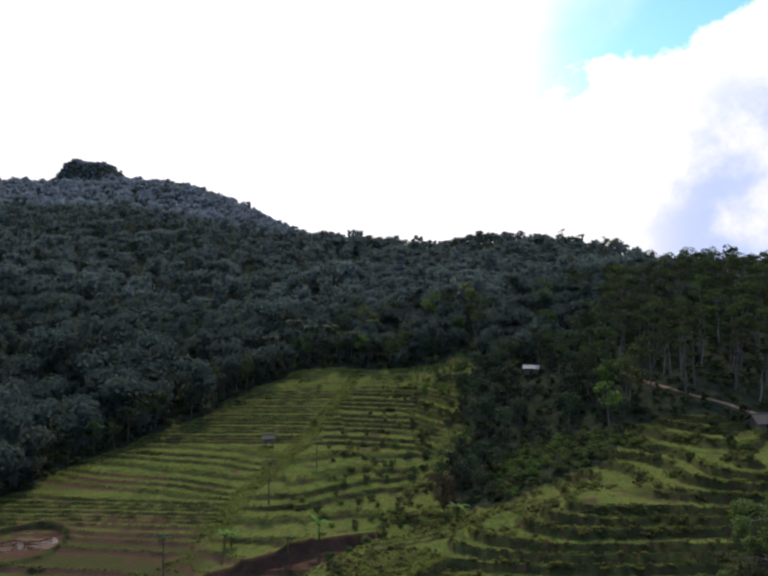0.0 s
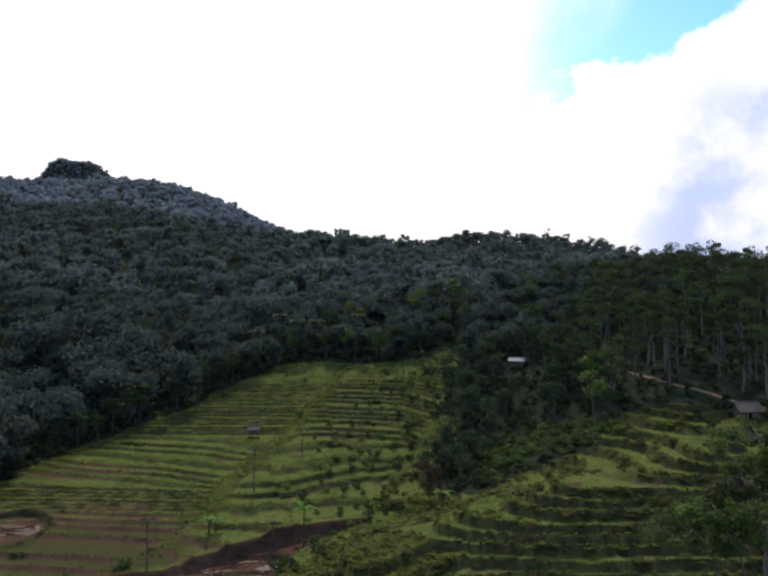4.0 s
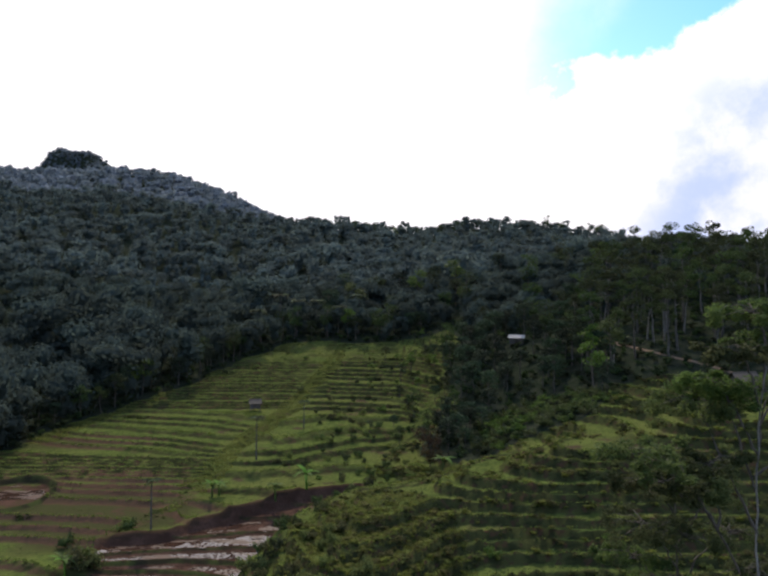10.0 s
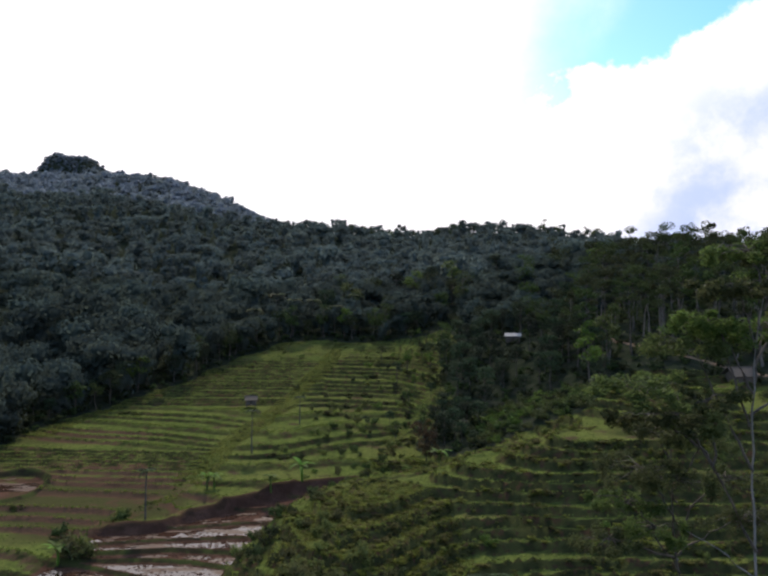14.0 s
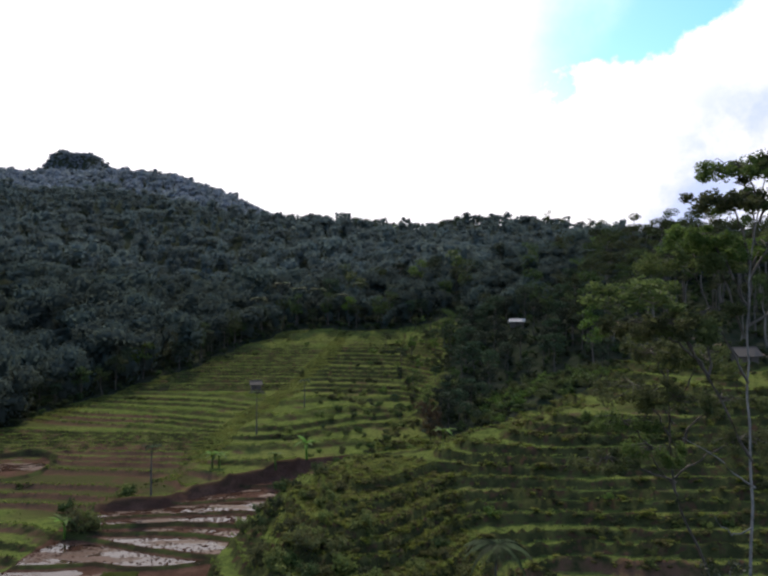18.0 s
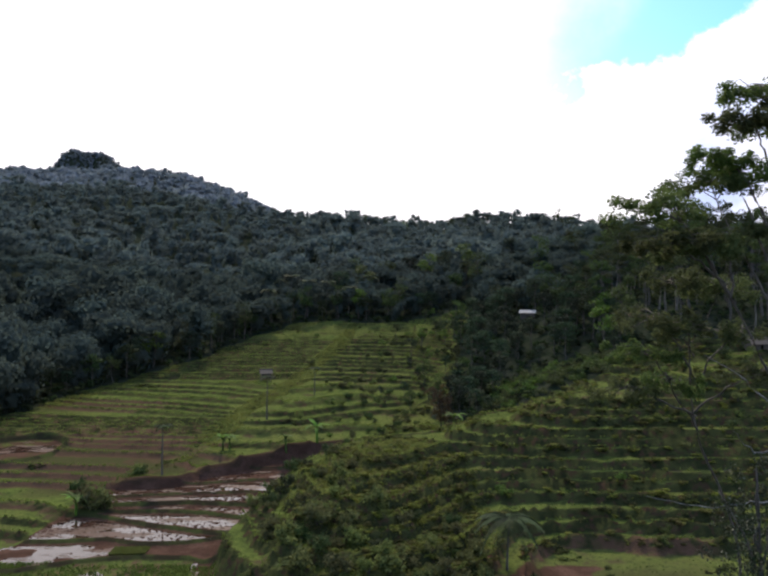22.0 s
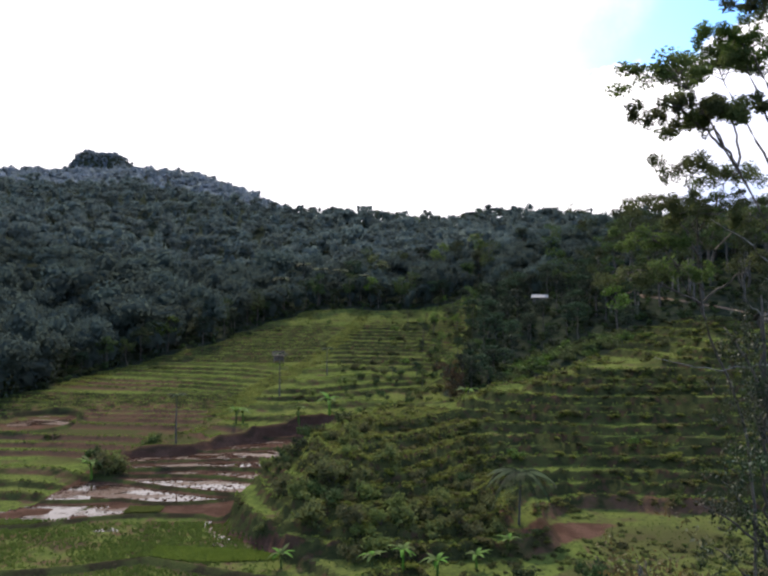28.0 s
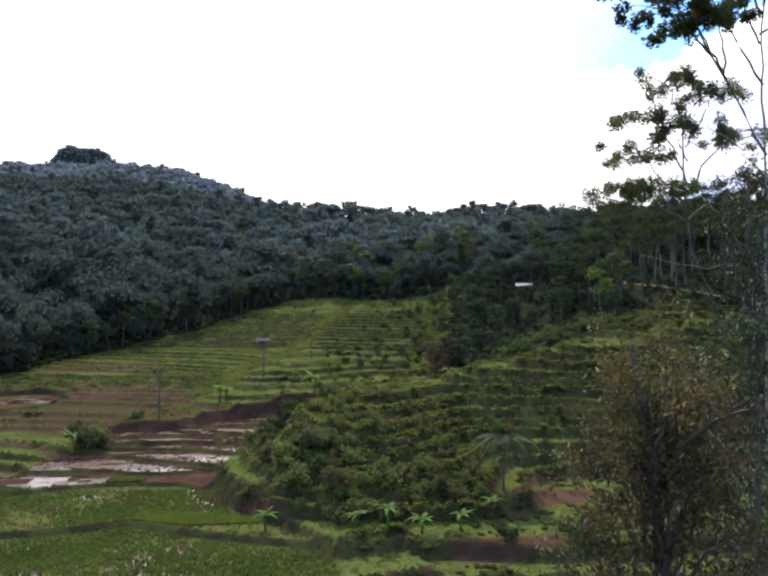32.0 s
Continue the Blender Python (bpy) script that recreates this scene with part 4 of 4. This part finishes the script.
# brighter spreading trees at the head of the ravine, and a withered one at its mouth
for x, y, s in ((56, 186, 0.95), (64, 196, 1.05), (60.5, 205, 0.9)):
    stand("ravine_tree", KINDS[3], "bright green spreading tree at the head of the ravine", "ravine trees", x, y, s)
for x, y, s in ((14.5, 170, 0.62), (18, 173, 0.7), (12.5, 177, 0.55), (21, 178, 0.75), (17, 183, 0.65), (24, 186, 0.8), (27, 180, 0.7), (20, 191, 0.7)):
    stand("ravine_tree", KINDS[(0, 2)[int(y) % 2]], "dark leafy tree crowding the ravine", "ravine trees", x, y, s)
r = np.random.RandomState(12)
wx, wy = 13.1, 165.2
wz = ground_z(wx, wy)
forks = [(wx + r.normal() * 1.5, wy + r.normal() * 1.5, z) for z in np.linspace(wz + 2.6, wz + 9.0, 15)] + [(wx, wy, wz + 9.5)]
leafy_tree("withered_tree", "withered tree with hanging rust brown leaves", (wx, wy, wz), forks, "withered", 14, 0.19, 13, 1.3)


# ---- plants and huts among the terraces ----
def blade(rng_, start, heading, length, width, arch, n=6):
    """One long arching leaf, folded along its rib."""
    v, q = [], []
    h = Vector((math.cos(heading), math.sin(heading), 0))
    side = Vector((-h.y, h.x, 0))
    for i in range(n + 1):
        t = i / n
        p = Vector(start) + h * length * t * (0.55 + 0.25 * t) + Vector((0, 0, length * (0.75 * t - arch * t * t)))
        w_ = width * math.sin(math.pi * min(1, 0.10 + 0.88 * t)) ** 0.7
        v += [p + side * w_ + Vector((0, 0, 0.25 * w_)), p, p - side * w_ + Vector((0, 0, 0.25 * w_))]
    for i in range(n):
        for k in (0, 1):
            q.append((i * 3 + k, i * 3 + k + 1, i * 3 + k + 4, i * 3 + k + 3))
    return np.array([tuple(p) for p in v]), np.array(q)


def banana(seed):
    r = np.random.RandomState(seed)
    h = r.uniform(1.1, 1.7)
    stem = tube([(0, 0, -0.3), (0.03, 0, h * 0.5), (0, 0.04, h)], [0.13, 0.11, 0.07], 7)
    out = []
    for i in range(8):
        v, q = blade(r, (0, 0, h * r.uniform(0.86, 1.0)), i * 2.4 + r.uniform(-0.3, 0.3), r.uniform(1.3, 2.1), r.uniform(0.17, 0.26), r.uniform(0.35, 0.95))
        out.append(mesh_from("leaf", v, q, True, "banana"))
    return mesh_from("stem", *stem, True, "banana"), out


BANANAS = [banana(20 + i) for i in range(4)]
spots = [(-31.5, 147.5), (-30.4, 149.0), (-12.8, 82.6), (-2.4, 79.0), (0.9, 78.6), (4.6, 78.8), (9.0, 80.6), (-18.4, 143.0), (-12.8, 147.6), (13.0, 84.2), (15.2, 157.0), (-48.4, 117.4)]
for i, (x, y) in enumerate(spots):
    stem, foliage = BANANAS[i % 4]
    plant = thing("banana_plant", "bright green banana plant with torn broad leaves", "plant", "banana plants", (x, y, ground_z(x, y)), i * 71 % 360, random.uniform(1.5, 2.0) if y > 100 else random.uniform(1.0, 1.4))
    part("stem", stem, plant)
    for l in foliage:
        part("leaf", l, plant)


def palm(name, label, x, y, h, fronds, length, seed, mat="palm", lean=0.3, droop=(0.5, 1.1)):
    r = np.random.RandomState(seed)
    tree = thing(name, label, "palm", place=(x, y, ground_z(x, y)))
    limb("trunk", curve([(0, 0, -0.5), (lean * 0.3, 0, h * 0.5), (lean, 0.1, h)], 4, r, 0.01), 0.10 + 0.01 * h, 0.07, tree, "grey_bark", 7)
    for i in range(fronds):
        a, arch = i * 2.4, r.uniform(*droop)
        hd, side = Vector((math.cos(a), math.sin(a), 0)), Vector((-math.sin(a), math.cos(a), 0))
        rib, bits = [], []
        for k in range(9):
            t = k / 8
            rib.append(Vector((lean, 0.1, h)) + hd * length * t * 0.85 + Vector((0, 0, length * (0.62 * t - arch * t * t))))
        bits.append(tube(rib, taper(0.03, 0.008, 8), 4))
        for k in range(1, 9):
            for f in (0.0, 0.35, 0.7):
                p = rib[k].lerp(rib[k - 1], f)
                w_ = length * 0.26 * math.sin(math.pi * (0.15 + 0.8 * k / 9))
                for sgn in (-1, 1):
                    e = p + side * sgn * w_ + hd * w_ * 0.5 - Vector((0, 0, w_ * 0.45))
                    m = p.lerp(e, 0.5)
                    d = hd * 0.11
                    bits.append((np.array([tuple(p), tuple(m + d), tuple(e), tuple(m - d)]), np.array([[0, 1, 2, 3]])))
        part("frond", mesh_from("frond", *join(*bits), False, mat), tree)
    return tree


palm("coconut_palm", "young coconut palm with drooping grey-green fronds", 15.6, 92.0, 6.4, 23, 4.8, 3, droop=(0.6, 1.7))
palm("areca_palm", "slender areca palm on the terrace spur", -25.9, 168.2, 9.6, 11, 2.1, 4, lean=0.15)
palm("areca_palm", "slender areca palm above the muddy paddies", -38.6, 130.5, 8.6, 11, 1.9, 5, lean=0.2)
palm("areca_palm", "slender areca palm among upper terraces", -17.6, 196.0, 7.0, 10, 1.8, 6, lean=0.1)
for i, (x, y) in enumerate(((-44, 289), (-36, 297), (-29, 294), (-22, 300), (-13, 296), (-5, 299))):
    palm("coconut_palm", "tall coconut palm at the foot of the forest", x, y, 11.5 + 1.3 * (i * 7 % 4), 14, 3.8, 30 + i, lean=0.6)


# small broad-leaved shrubs: three kinds, copied
def shrub(seed, mat, count=46):
    r = np.random.RandomState(seed)
    n = 7
    cs = [(r.uniform(-0.6, 0.6), r.uniform(-0.6, 0.6), r.uniform(0.35, 0.95)) for _ in range(n)]
    rs = [(r.uniform(0.32, 0.5),) * 2 + (r.uniform(0.28, 0.42),) for _ in range(n)]
    stems = join(*[tube(bend((0.1 * c[0], 0.1 * c[1], -0.2), c, 0.05, 3, r, 0.04), taper(0.035, 0.012, 3), 4) for c in cs])
    core = join(*[lump(r, c, (q[0] * 0.8, q[1] * 0.8, q[2] * 0.8)) for c, q in zip(cs, rs)])
    return mesh_from("stem", *stems, True, "dark_bark"), mesh_from("foliage", *join(core, leaves(r, cs, rs, count, 0.10, 0.8, 0.1, 0.7, 0.5)), False, mat)


SHRUBS = [shrub(1, "shrub"), shrub(2, "shrub"), shrub(3, "grove"), shrub(4, "bright"), shrub(5, "grove")]


def plant_shrub(x, y, size, kind, label="rounded green shrub on a terrace bank", group="terrace shrubs"):
    s = thing("shrub", label, "shrub", group, (x, y, ground_z(x, y) - 0.08 * size), random.uniform(0, 360), size)
    part("stem", SHRUBS[kind][0], s)
    part("foliage", SHRUBS[kind][1], s)


# the overgrown nose of the spur
sx, sy = scatter(-14, 16, 80, 104, 2.7, lambda x, y: (hump(x, y, 1, 91, 10, 8) > 0.42) & (rng.rand(x.size) < 0.62))
for x, y in zip(sx, sy):
    plant_shrub(x, y, rng.uniform(1.2, 2.3), rng.choice([0, 1, 1, 0, 2]), "dense green shrub on the overgrown bank", "bank shrubs")
sx, sy = scatter(-21, -4, 96, 116, 2.3, lambda x, y: (muddy(x, y) < 0.2) & (ditch(x, y) < 0.1) & (rng.rand(x.size) < 0.42))
for x, y in zip(sx, sy):
    plant_shrub(x, y, rng.uniform(0.9, 1.9), rng.choice([0, 1, 0, 1, 2]), "dense green shrub on the overgrown bank", "bank shrubs")
# scattered over the terraces, thicker towards the woods and on one flank
sx, sy = scatter(-100, 90, 76, 284, 5.2, lambda x, y: in_sight(x, y, 0) & (field(x, y) > 0.5) & (muddy(x, y) < 0.2) & (rng.rand(x.size) < 0.05 * smooth(-38, -14, x) + 0.26 * smooth(22, 55, x) + 0.6 * smooth(0.1, 0.6, hump(x, y, 9, 212, 14, 45, -12)) + 0.2 * hump(x, y, -45, 262, 20, 12)))
for x, y in zip(sx, sy):
    plant_shrub(x, y, rng.uniform(0.7, 1.7), rng.randint(5))
for x, y, k in ((-8.3, 98.5, 2.4), (-10.5, 95, 1.9), (-44, 133, 2.2), (-42.5, 131.5, 1.8), (-52, 127.5, 2.0), (13.6, 76.5, 1.8), (20.5, 77.0, 2.0), (22, 79, 1.5), (-9.5, 99.5, 2.9), (-12.5, 93.5, 2.6), (-10, 88.5, 2.8), (-4.5, 86.5, 2.5), (1.5, 87.5, 2.6), (-3.0, 93.0, 2.2), (-16.5, 108.2, 1.6), (-14.5, 113, 1.6), (-46.6, 118.6, 3.4), (-45.2, 119.6, 2.8), (-47.4, 120.4, 2.6)):
    plant_shrub(x, y, k, 0 if k > 2 else 2, "dark rounded bush beside the paddies", "paddy bushes")


# a patch of bright scrub in the mouth of the ravine
sx, sy = scatter(22, 58, 158, 194, 3.2, lambda x, y: (np.hypot(x - 40, (y - 174) * 0.8) < 17) & (field(x, y) < 0.5))
for x, y in zip(sx, sy):
    plant_shrub(x, y, rng.uniform(1.2, 2.2), 3, "bright green scrub in the mouth of the ravine", "ravine scrub")
# growth along the stream between the spur and the upper field
sx, sy = scatter(-18, 16, 112, 168, 3.0, lambda x, y: (np.abs(x - np.interp(y, [60, 88, 120, 150, 290], [-15, -14, -14, -2, 40])) < 4.5) & (muddy(x, y) < 0.2) & (rng.rand(x.size) < 0.6))
for x, y in zip(sx, sy):
    plant_shrub(x, y, rng.uniform(0.7, 1.6), rng.choice([0, 1, 2, 4]), "leafy shrub beside the stream", "stream shrubs")
# lone trees where the terraces run up to the woods
tx, ty = scatter(-12, 32, 172, 284, 6.5, lambda x, y: (field(x, y) > 0.3) & (rng.rand(x.size) < 0.12 + 0.6 * smooth(-6, 14, x - 0.1 * (y - 176))))
for x, y in zip(tx, ty):
    stand("terrace_tree", KINDS[rng.randint(5)], "small leafy tree standing on a terrace edge", "terrace trees", x, y, rng.uniform(0.3, 0.55))


# grass and rice standing on the levels and hanging over the banks
def tufts(name, label, n, seed, size, pick, category="grass", mat="rice", area=(-105, 92, 64, 285), blades=3, broad=1.0):
    r = np.random.RandomState(seed)
    x, y = r.uniform(area[0], area[1], n * 4), r.uniform(area[2], area[3], n * 4)
    z, lev, acr, fld, cut = land(x, y)
    ok = (fld > 0.6) & (np.abs(x) < 0.56 * y + 6) & pick(x, y, acr, r)
    x, y, z = x[ok][:n], y[ok][:n], z[ok][:n]
    m = len(x)
    vs = []
    for k in range(blades):
        a = r.uniform(0, 6.283, m)
        s = size * r.uniform(0.6, 1.35, m)
        dx, dy = np.cos(a) * s * broad, np.sin(a) * s * broad
        lx, ly = r.normal(size=m) * s * 0.35, r.normal(size=m) * s * 0.35
        p = np.stack([np.stack([x - 0.30 * dx, y - 0.30 * dy, z - 0.05], -1), np.stack([x + 0.30 * dx, y + 0.30 * dy, z - 0.05], -1), np.stack([x + 0.42 * dx + lx, y + 0.42 * dy + ly, z + s * 0.8], -1), np.stack([x - 0.42 * dx + lx, y - 0.42 * dy + ly, z + s * r.uniform(0.5, 1.0, m)], -1)], 1)
        vs.append(p.reshape(-1, 3))
    v = np.concatenate(vs)
    return tagged(new(name, mesh_from(name, v, np.arange(len(v)).reshape(-1, 4), False, mat)), label, category, kind="stuff")


def forest_hem(x, y):
    d = x - np.interp(y, [140, 170, 202, 262, 290], [-98, -89, -83, -55, -26])
    return (y > 185) & (d > 1) & (d < 8)


tufts("bank_grass", "rough sunlit grass along the terrace rims", 60000, 51, 0.23, lambda x, y, a, r: (muddy(x, y) < 0.5) & (a < 0.15) & (wave(x, y, 3, 61) > -0.35), mat="bankgrass")
SPUR = ([60, 130, 150, 215, 290], [-60, -44, -37, -24, -8])
tufts("spur_grass", "rank sunlit grass over the spurs and along the forest hem", 40000, 55, 0.24, lambda x, y, a, r: (muddy(x, y) < 0.3) & ((hump(x, y, 1, 106, 10, 17) > 0.32) | ((y > 140) & (np.abs(x - np.interp(y, *SPUR)) < 3.2 + 1.5 * wave(x, y, 6, 68))) | (forest_hem(x, y) & (wave(x, y, 5, 69) > -0.3))), mat="rank", area=(-92, 16, 78, 285), blades=4, broad=0.6)
tufts("flooded_rice", "rice seedlings standing in a flooded paddy", 13000, 53, 0.28, lambda x, y, a, r: (y < 99) & (basin(x, y)[0] > 0.8) & (basin(x, y)[3] < 0.3) & (r.rand(x.size) < 0.55 + 0.9 * wave(x, y, 3, 63)), area=(-62, -2, 64, 101), blades=6, broad=0.35)
tufts("rice_seedlings", "bright green bed of rice seedlings beside a pool", 3500, 54, 0.30, lambda x, y, a, r: (x > -37.5) & (x < -32.8) & (y > 101.6) & (y < 104.4) & (r.rand(x.size) < 0.97), mat="seedling", area=(-38, -32, 101, 105), blades=5, broad=0.4)
tufts("rice_seedlings", "bright green strip of rice seedlings behind a dike", 6000, 56, 0.26, lambda x, y, a, r: (x > -29) & (x < -13.5) & (y > 84.2 + 0.12 * np.abs(x + 21)) & (y < 88.5 - 0.12 * (x + 21)) & (basin(x, y)[0] > 0.8) & (basin(x, y)[3] < 0.25) & (ditch(x, y) < 0.05), mat="seedling", area=(-30, -13, 82, 91), blades=5, broad=0.4)
tufts("rice_plants", "young rice and weeds standing on the terraces", 9000, 52, 0.14, lambda x, y, a, r: (a > 0.1) & (a < 0.7) & (basin(x, y)[0] < 0.5) & (muddy(x, y) < 0.35 * r.rand(x.size) + 0.1))

# low bushy growth that hangs over the banks
bx, by = rng.uniform(-100, 92, 60000), rng.uniform(72, 285, 60000)
bz, _, ba, bf, _ = land(bx, by)
ok = (bf > 0.6) & (np.abs(bx) < 0.55 * by) & (ba > 0.82) & (muddy(bx, by) < 0.4) & (wave(bx, by, 5, 71) + 0.35 * smooth(-20, 30, bx) > 0.55) & (rng.rand(60000) < 0.9)
bx, by, bz = bx[ok][:2000], by[ok][:2000], bz[ok][:2000]
hx, hy = scatter(-14, 16, 96, 132, 1.5, lambda x, y: (hump(x, y, 2, 113, 9, 13) > 0.3) & (rng.rand(x.size) < 0.28))
px, py = scatter(-60, 12, 130, 285, 1.4, lambda x, y: (np.abs(x - np.interp(y, [60, 130, 150, 215, 290], [-60, -44, -37, -24, -8])) < 2.6) & (rng.rand(x.size) < 0.22))
ox, oy = scatter(8, 50, 64, 104, 1.6, lambda x, y: (muddy(x, y) < 0.3) & (wave(x, y, 5, 72) > 0.12 - 0.5 * smooth(92, 84, y)) & (rng.rand(x.size) < 0.75))
hx, hy = np.concatenate([hx, px, ox]), np.concatenate([hy, py, oy])
bx, by, bz = np.concatenate([bx, hx]), np.concatenate([by, hy]), np.concatenate([bz, land(hx, hy)[0]])
bh = rng.uniform(0.5, 1.25, len(bx))
woods("bank_bushes", "low bushy weeds overhanging the terrace banks", zip(bx, by, bz - 0.35 * bh, bh, bh * rng.uniform(1.5, 2.6, len(bx))), 44, "weeds", 17, 0.09, 4)


# rank tussocks along the rims of the spur's terraces
tx, ty = np.random.RandomState(83).uniform(-14, 78, 60000), np.random.RandomState(84).uniform(72, 186, 60000)
tz, _, ta, tf, _ = land(tx, ty)
ok = (tf > 0.55) & (np.abs(tx) < 0.55 * ty) & (muddy(tx, ty) < 0.3) & (tx > np.interp(ty, [60, 88, 120, 150, 290], [-10, -10, -15, -5, 34])) & ((ta < 0.16) | (ta > 0.9) | (hump(tx, ty, 1, 108, 10, 17) > 0.4) | ((hump(tx, ty, 24, 137, 24, 9, 14) > 0.45) & (wave(tx, ty, 3, 88) > 0.0))) & (wave(tx, ty, 4, 85) > -0.45)
tx, ty, tz = tx[ok][:1500], ty[ok][:1500], tz[ok][:1500]
th = rng.uniform(0.45, 1.25, len(tx)) * (1 + 0.3 * wave(tx, ty, 6, 86))
woods("tussocks", "rank yellow-green grass and weeds over the spur's terraces", zip(tx, ty, tz - 0.3 * th, th, th * rng.uniform(1.7, 3.0, len(tx))), 87, "tussock", 26, 0.06, 4)


# clods of ploughed mud that stand out of the flooded paddies
r = np.random.RandomState(77)
cx_, cy_ = r.uniform(-54, -6, 30000), r.uniform(99, 148, 30000)
m_, _, which_, rim_ = basin(cx_, cy_)
ok = (m_ > 0.8) & (which_ >= 2) & (rim_ < 0.3) & ~((which_ == 2) & (cx_ > -38)) & (wave(cx_, cy_, 3.5, 97) + 0.35 * r.normal(size=30000) > 0.35)
cx_, cy_ = cx_[ok][:1400], cy_[ok][:1400]
cz_ = land(cx_, cy_)[0]
vs = []
size_ = r.uniform(0.10, 0.24, len(cx_))
for sx_, sy_, up_ in ((-1, -0.6, -0.3), (1, -0.7, -0.3), (0.9, 0.7, -0.3), (-0.9, 0.7, -0.3), (-0.4, -0.3, 0.55), (0.45, -0.25, 0.5), (0.4, 0.3, 0.6), (-0.35, 0.3, 0.5)):
    j_ = r.uniform(0.7, 1.3, len(cx_))
    vs.append(np.stack([cx_ + sx_ * size_ * j_ * 1.3, cy_ + sy_ * size_ * j_, cz_ + up_ * size_ * j_], -1))
v = np.stack(vs, 1).reshape(-1, 3)
faces_ = np.array([(0, 1, 5, 4), (1, 2, 6, 5), (2, 3, 7, 6), (3, 0, 4, 7), (4, 5, 6, 7)])
q = (np.arange(len(cx_))[:, None, None] * 8 + faces_[None]).reshape(-1, 4)
tagged(new("mud_clods", mesh_from("mud_clods", v, q, True, "clod")), "wet clods of ploughed mud in flooded paddies", "mud", kind="stuff")


# ---- huts ----
def slab(pts, thick, mat, name):
    """A flat board through four corners, given thickness downwards."""
    top = [Vector(p) for p in pts]
    nrm = (top[1] - top[0]).cross(top[3] - top[0]).normalized() * thick
    v = [tuple(p) for p in top] + [tuple(p - nrm) for p in top]
    q = [(0, 1, 2, 3), (7, 6, 5, 4), (0, 4, 5, 1), (1, 5, 6, 2), (2, 6, 7, 3), (3, 7, 4, 0)]
    return mesh_from(name, v, q, False, mat)


def hut(name, label, x, y, w_, d, wall, roof, over, roof_mat, turn, stilt=0.0, ribs=0):
    """A small field hut: posts, boarded walls with a doorway, and a pitched roof with overhang."""
    z = ground_z(x, y)
    h = thing(name, label, "hut", place=(x, y, z), turn=turn)
    a, b, s = w_ / 2, d / 2, stilt
    for px, py in ((-a, -b), (a, -b), (a, b), (-a, b)):
        part("post", mesh_from("post", *tube([(px, py, -0.8), (px, py, s + wall)], [0.08, 0.07], 6), True, "wood"), h)
    part("floor", slab([(-a, -b, s + 0.1), (a, -b, s + 0.1), (a, b, s + 0.1), (-a, b, s + 0.1)], 0.1, "wood", "floor"), h)
    n = 7
    for k in range(n):
        x0, x1 = -a + w_ * k / n + 0.01, -a + w_ * (k + 1) / n - 0.01
        if k != n // 2:
            part("board", slab([(x0, -b, s + 0.1), (x1, -b, s + 0.1), (x1, -b, s + wall), (x0, -b, s + wall)], 0.03, "wood", "board"), h)
        part("board", slab([(x1, b, s + 0.1), (x0, b, s + 0.1), (x0, b, s + wall), (x1, b, s + wall)], 0.03, "wood", "board"), h)
    for sx in (-1, 1):
        part("side_wall", slab([(sx * a, b * -sx, s + 0.1), (sx * a, b * sx, s + 0.1), (sx * a, b * sx, s + wall), (sx * a, b * -sx, s + wall)], 0.03, "wood", "side_wall"), h)
    o, e, r_ = over, s + wall - 0.12, s + wall + roof
    for sy in (-1, 1):
        if sy > 0:
            pts = [(a + o, b + o, e), (-a - o, b + o, e), (-a - o, 0, r_), (a + o, 0, r_)]
        else:
            pts = [(-a - o, -b - o, e), (a + o, -b - o, e), (a + o, 0, r_), (-a - o, 0, r_)]
        roof_side = part("roof_side", slab(pts, 0.09, roof_mat, "roof_side"), h)
        for k in range(ribs):
            t = (k + 0.5) / ribs
            p0, p1 = Vector(pts[0]).lerp(Vector(pts[1]), t), Vector(pts[3]).lerp(Vector(pts[2]), t)
            part("rib", mesh_from("rib", *tube([p0 + Vector((0, 0, 0.03)), p1 + Vector((0, 0, 0.03))], [0.05, 0.05], 5), True, roof_mat), roof_side)
    part("ridge_cap", mesh_from("ridge_cap", *tube([(-a - o, 0, r_), (a + o, 0, r_)], [0.12, 0.12], 6), True, roof_mat), h)
    for sx in (-1, 1):
        tri = np.array([(sx * a, -b, s + wall), (sx * a, b, s + wall), (sx * a, 0.05, r_ - 0.25), (sx * a, -0.05, r_ - 0.25)])
        part("gable", mesh_from("gable", np.concatenate([tri, tri - np.array([sx * 0.04, 0, 0])]), np.array([(0, 1, 2, 3), (7, 6, 5, 4), (0, 4, 5, 1), (1, 5, 6, 2), (2, 6, 7, 3), (3, 7, 4, 0)]), False, "wood"), h)
    return h


hut("field_hut", "small dark thatched hut on stilts among the terraces", -33.0, 213.5, 2.6, 2.2, 1.5, 1.0, 0.5, "thatch", 12, 0.9)
hut("tin_roofed_hut", "hut with a pale sheet-metal roof under dark trees", 48.3, 247.0, 4.4, 3.4, 2.2, 0.8, 0.5, "tin", -14, 0.3, 9)
hut("thatched_hut", "grey thatched hut beside the footpath", 90.5, 179.5, 4.8, 4.0, 1.8, 1.9, 0.9, "thatch", 8, 0.2)
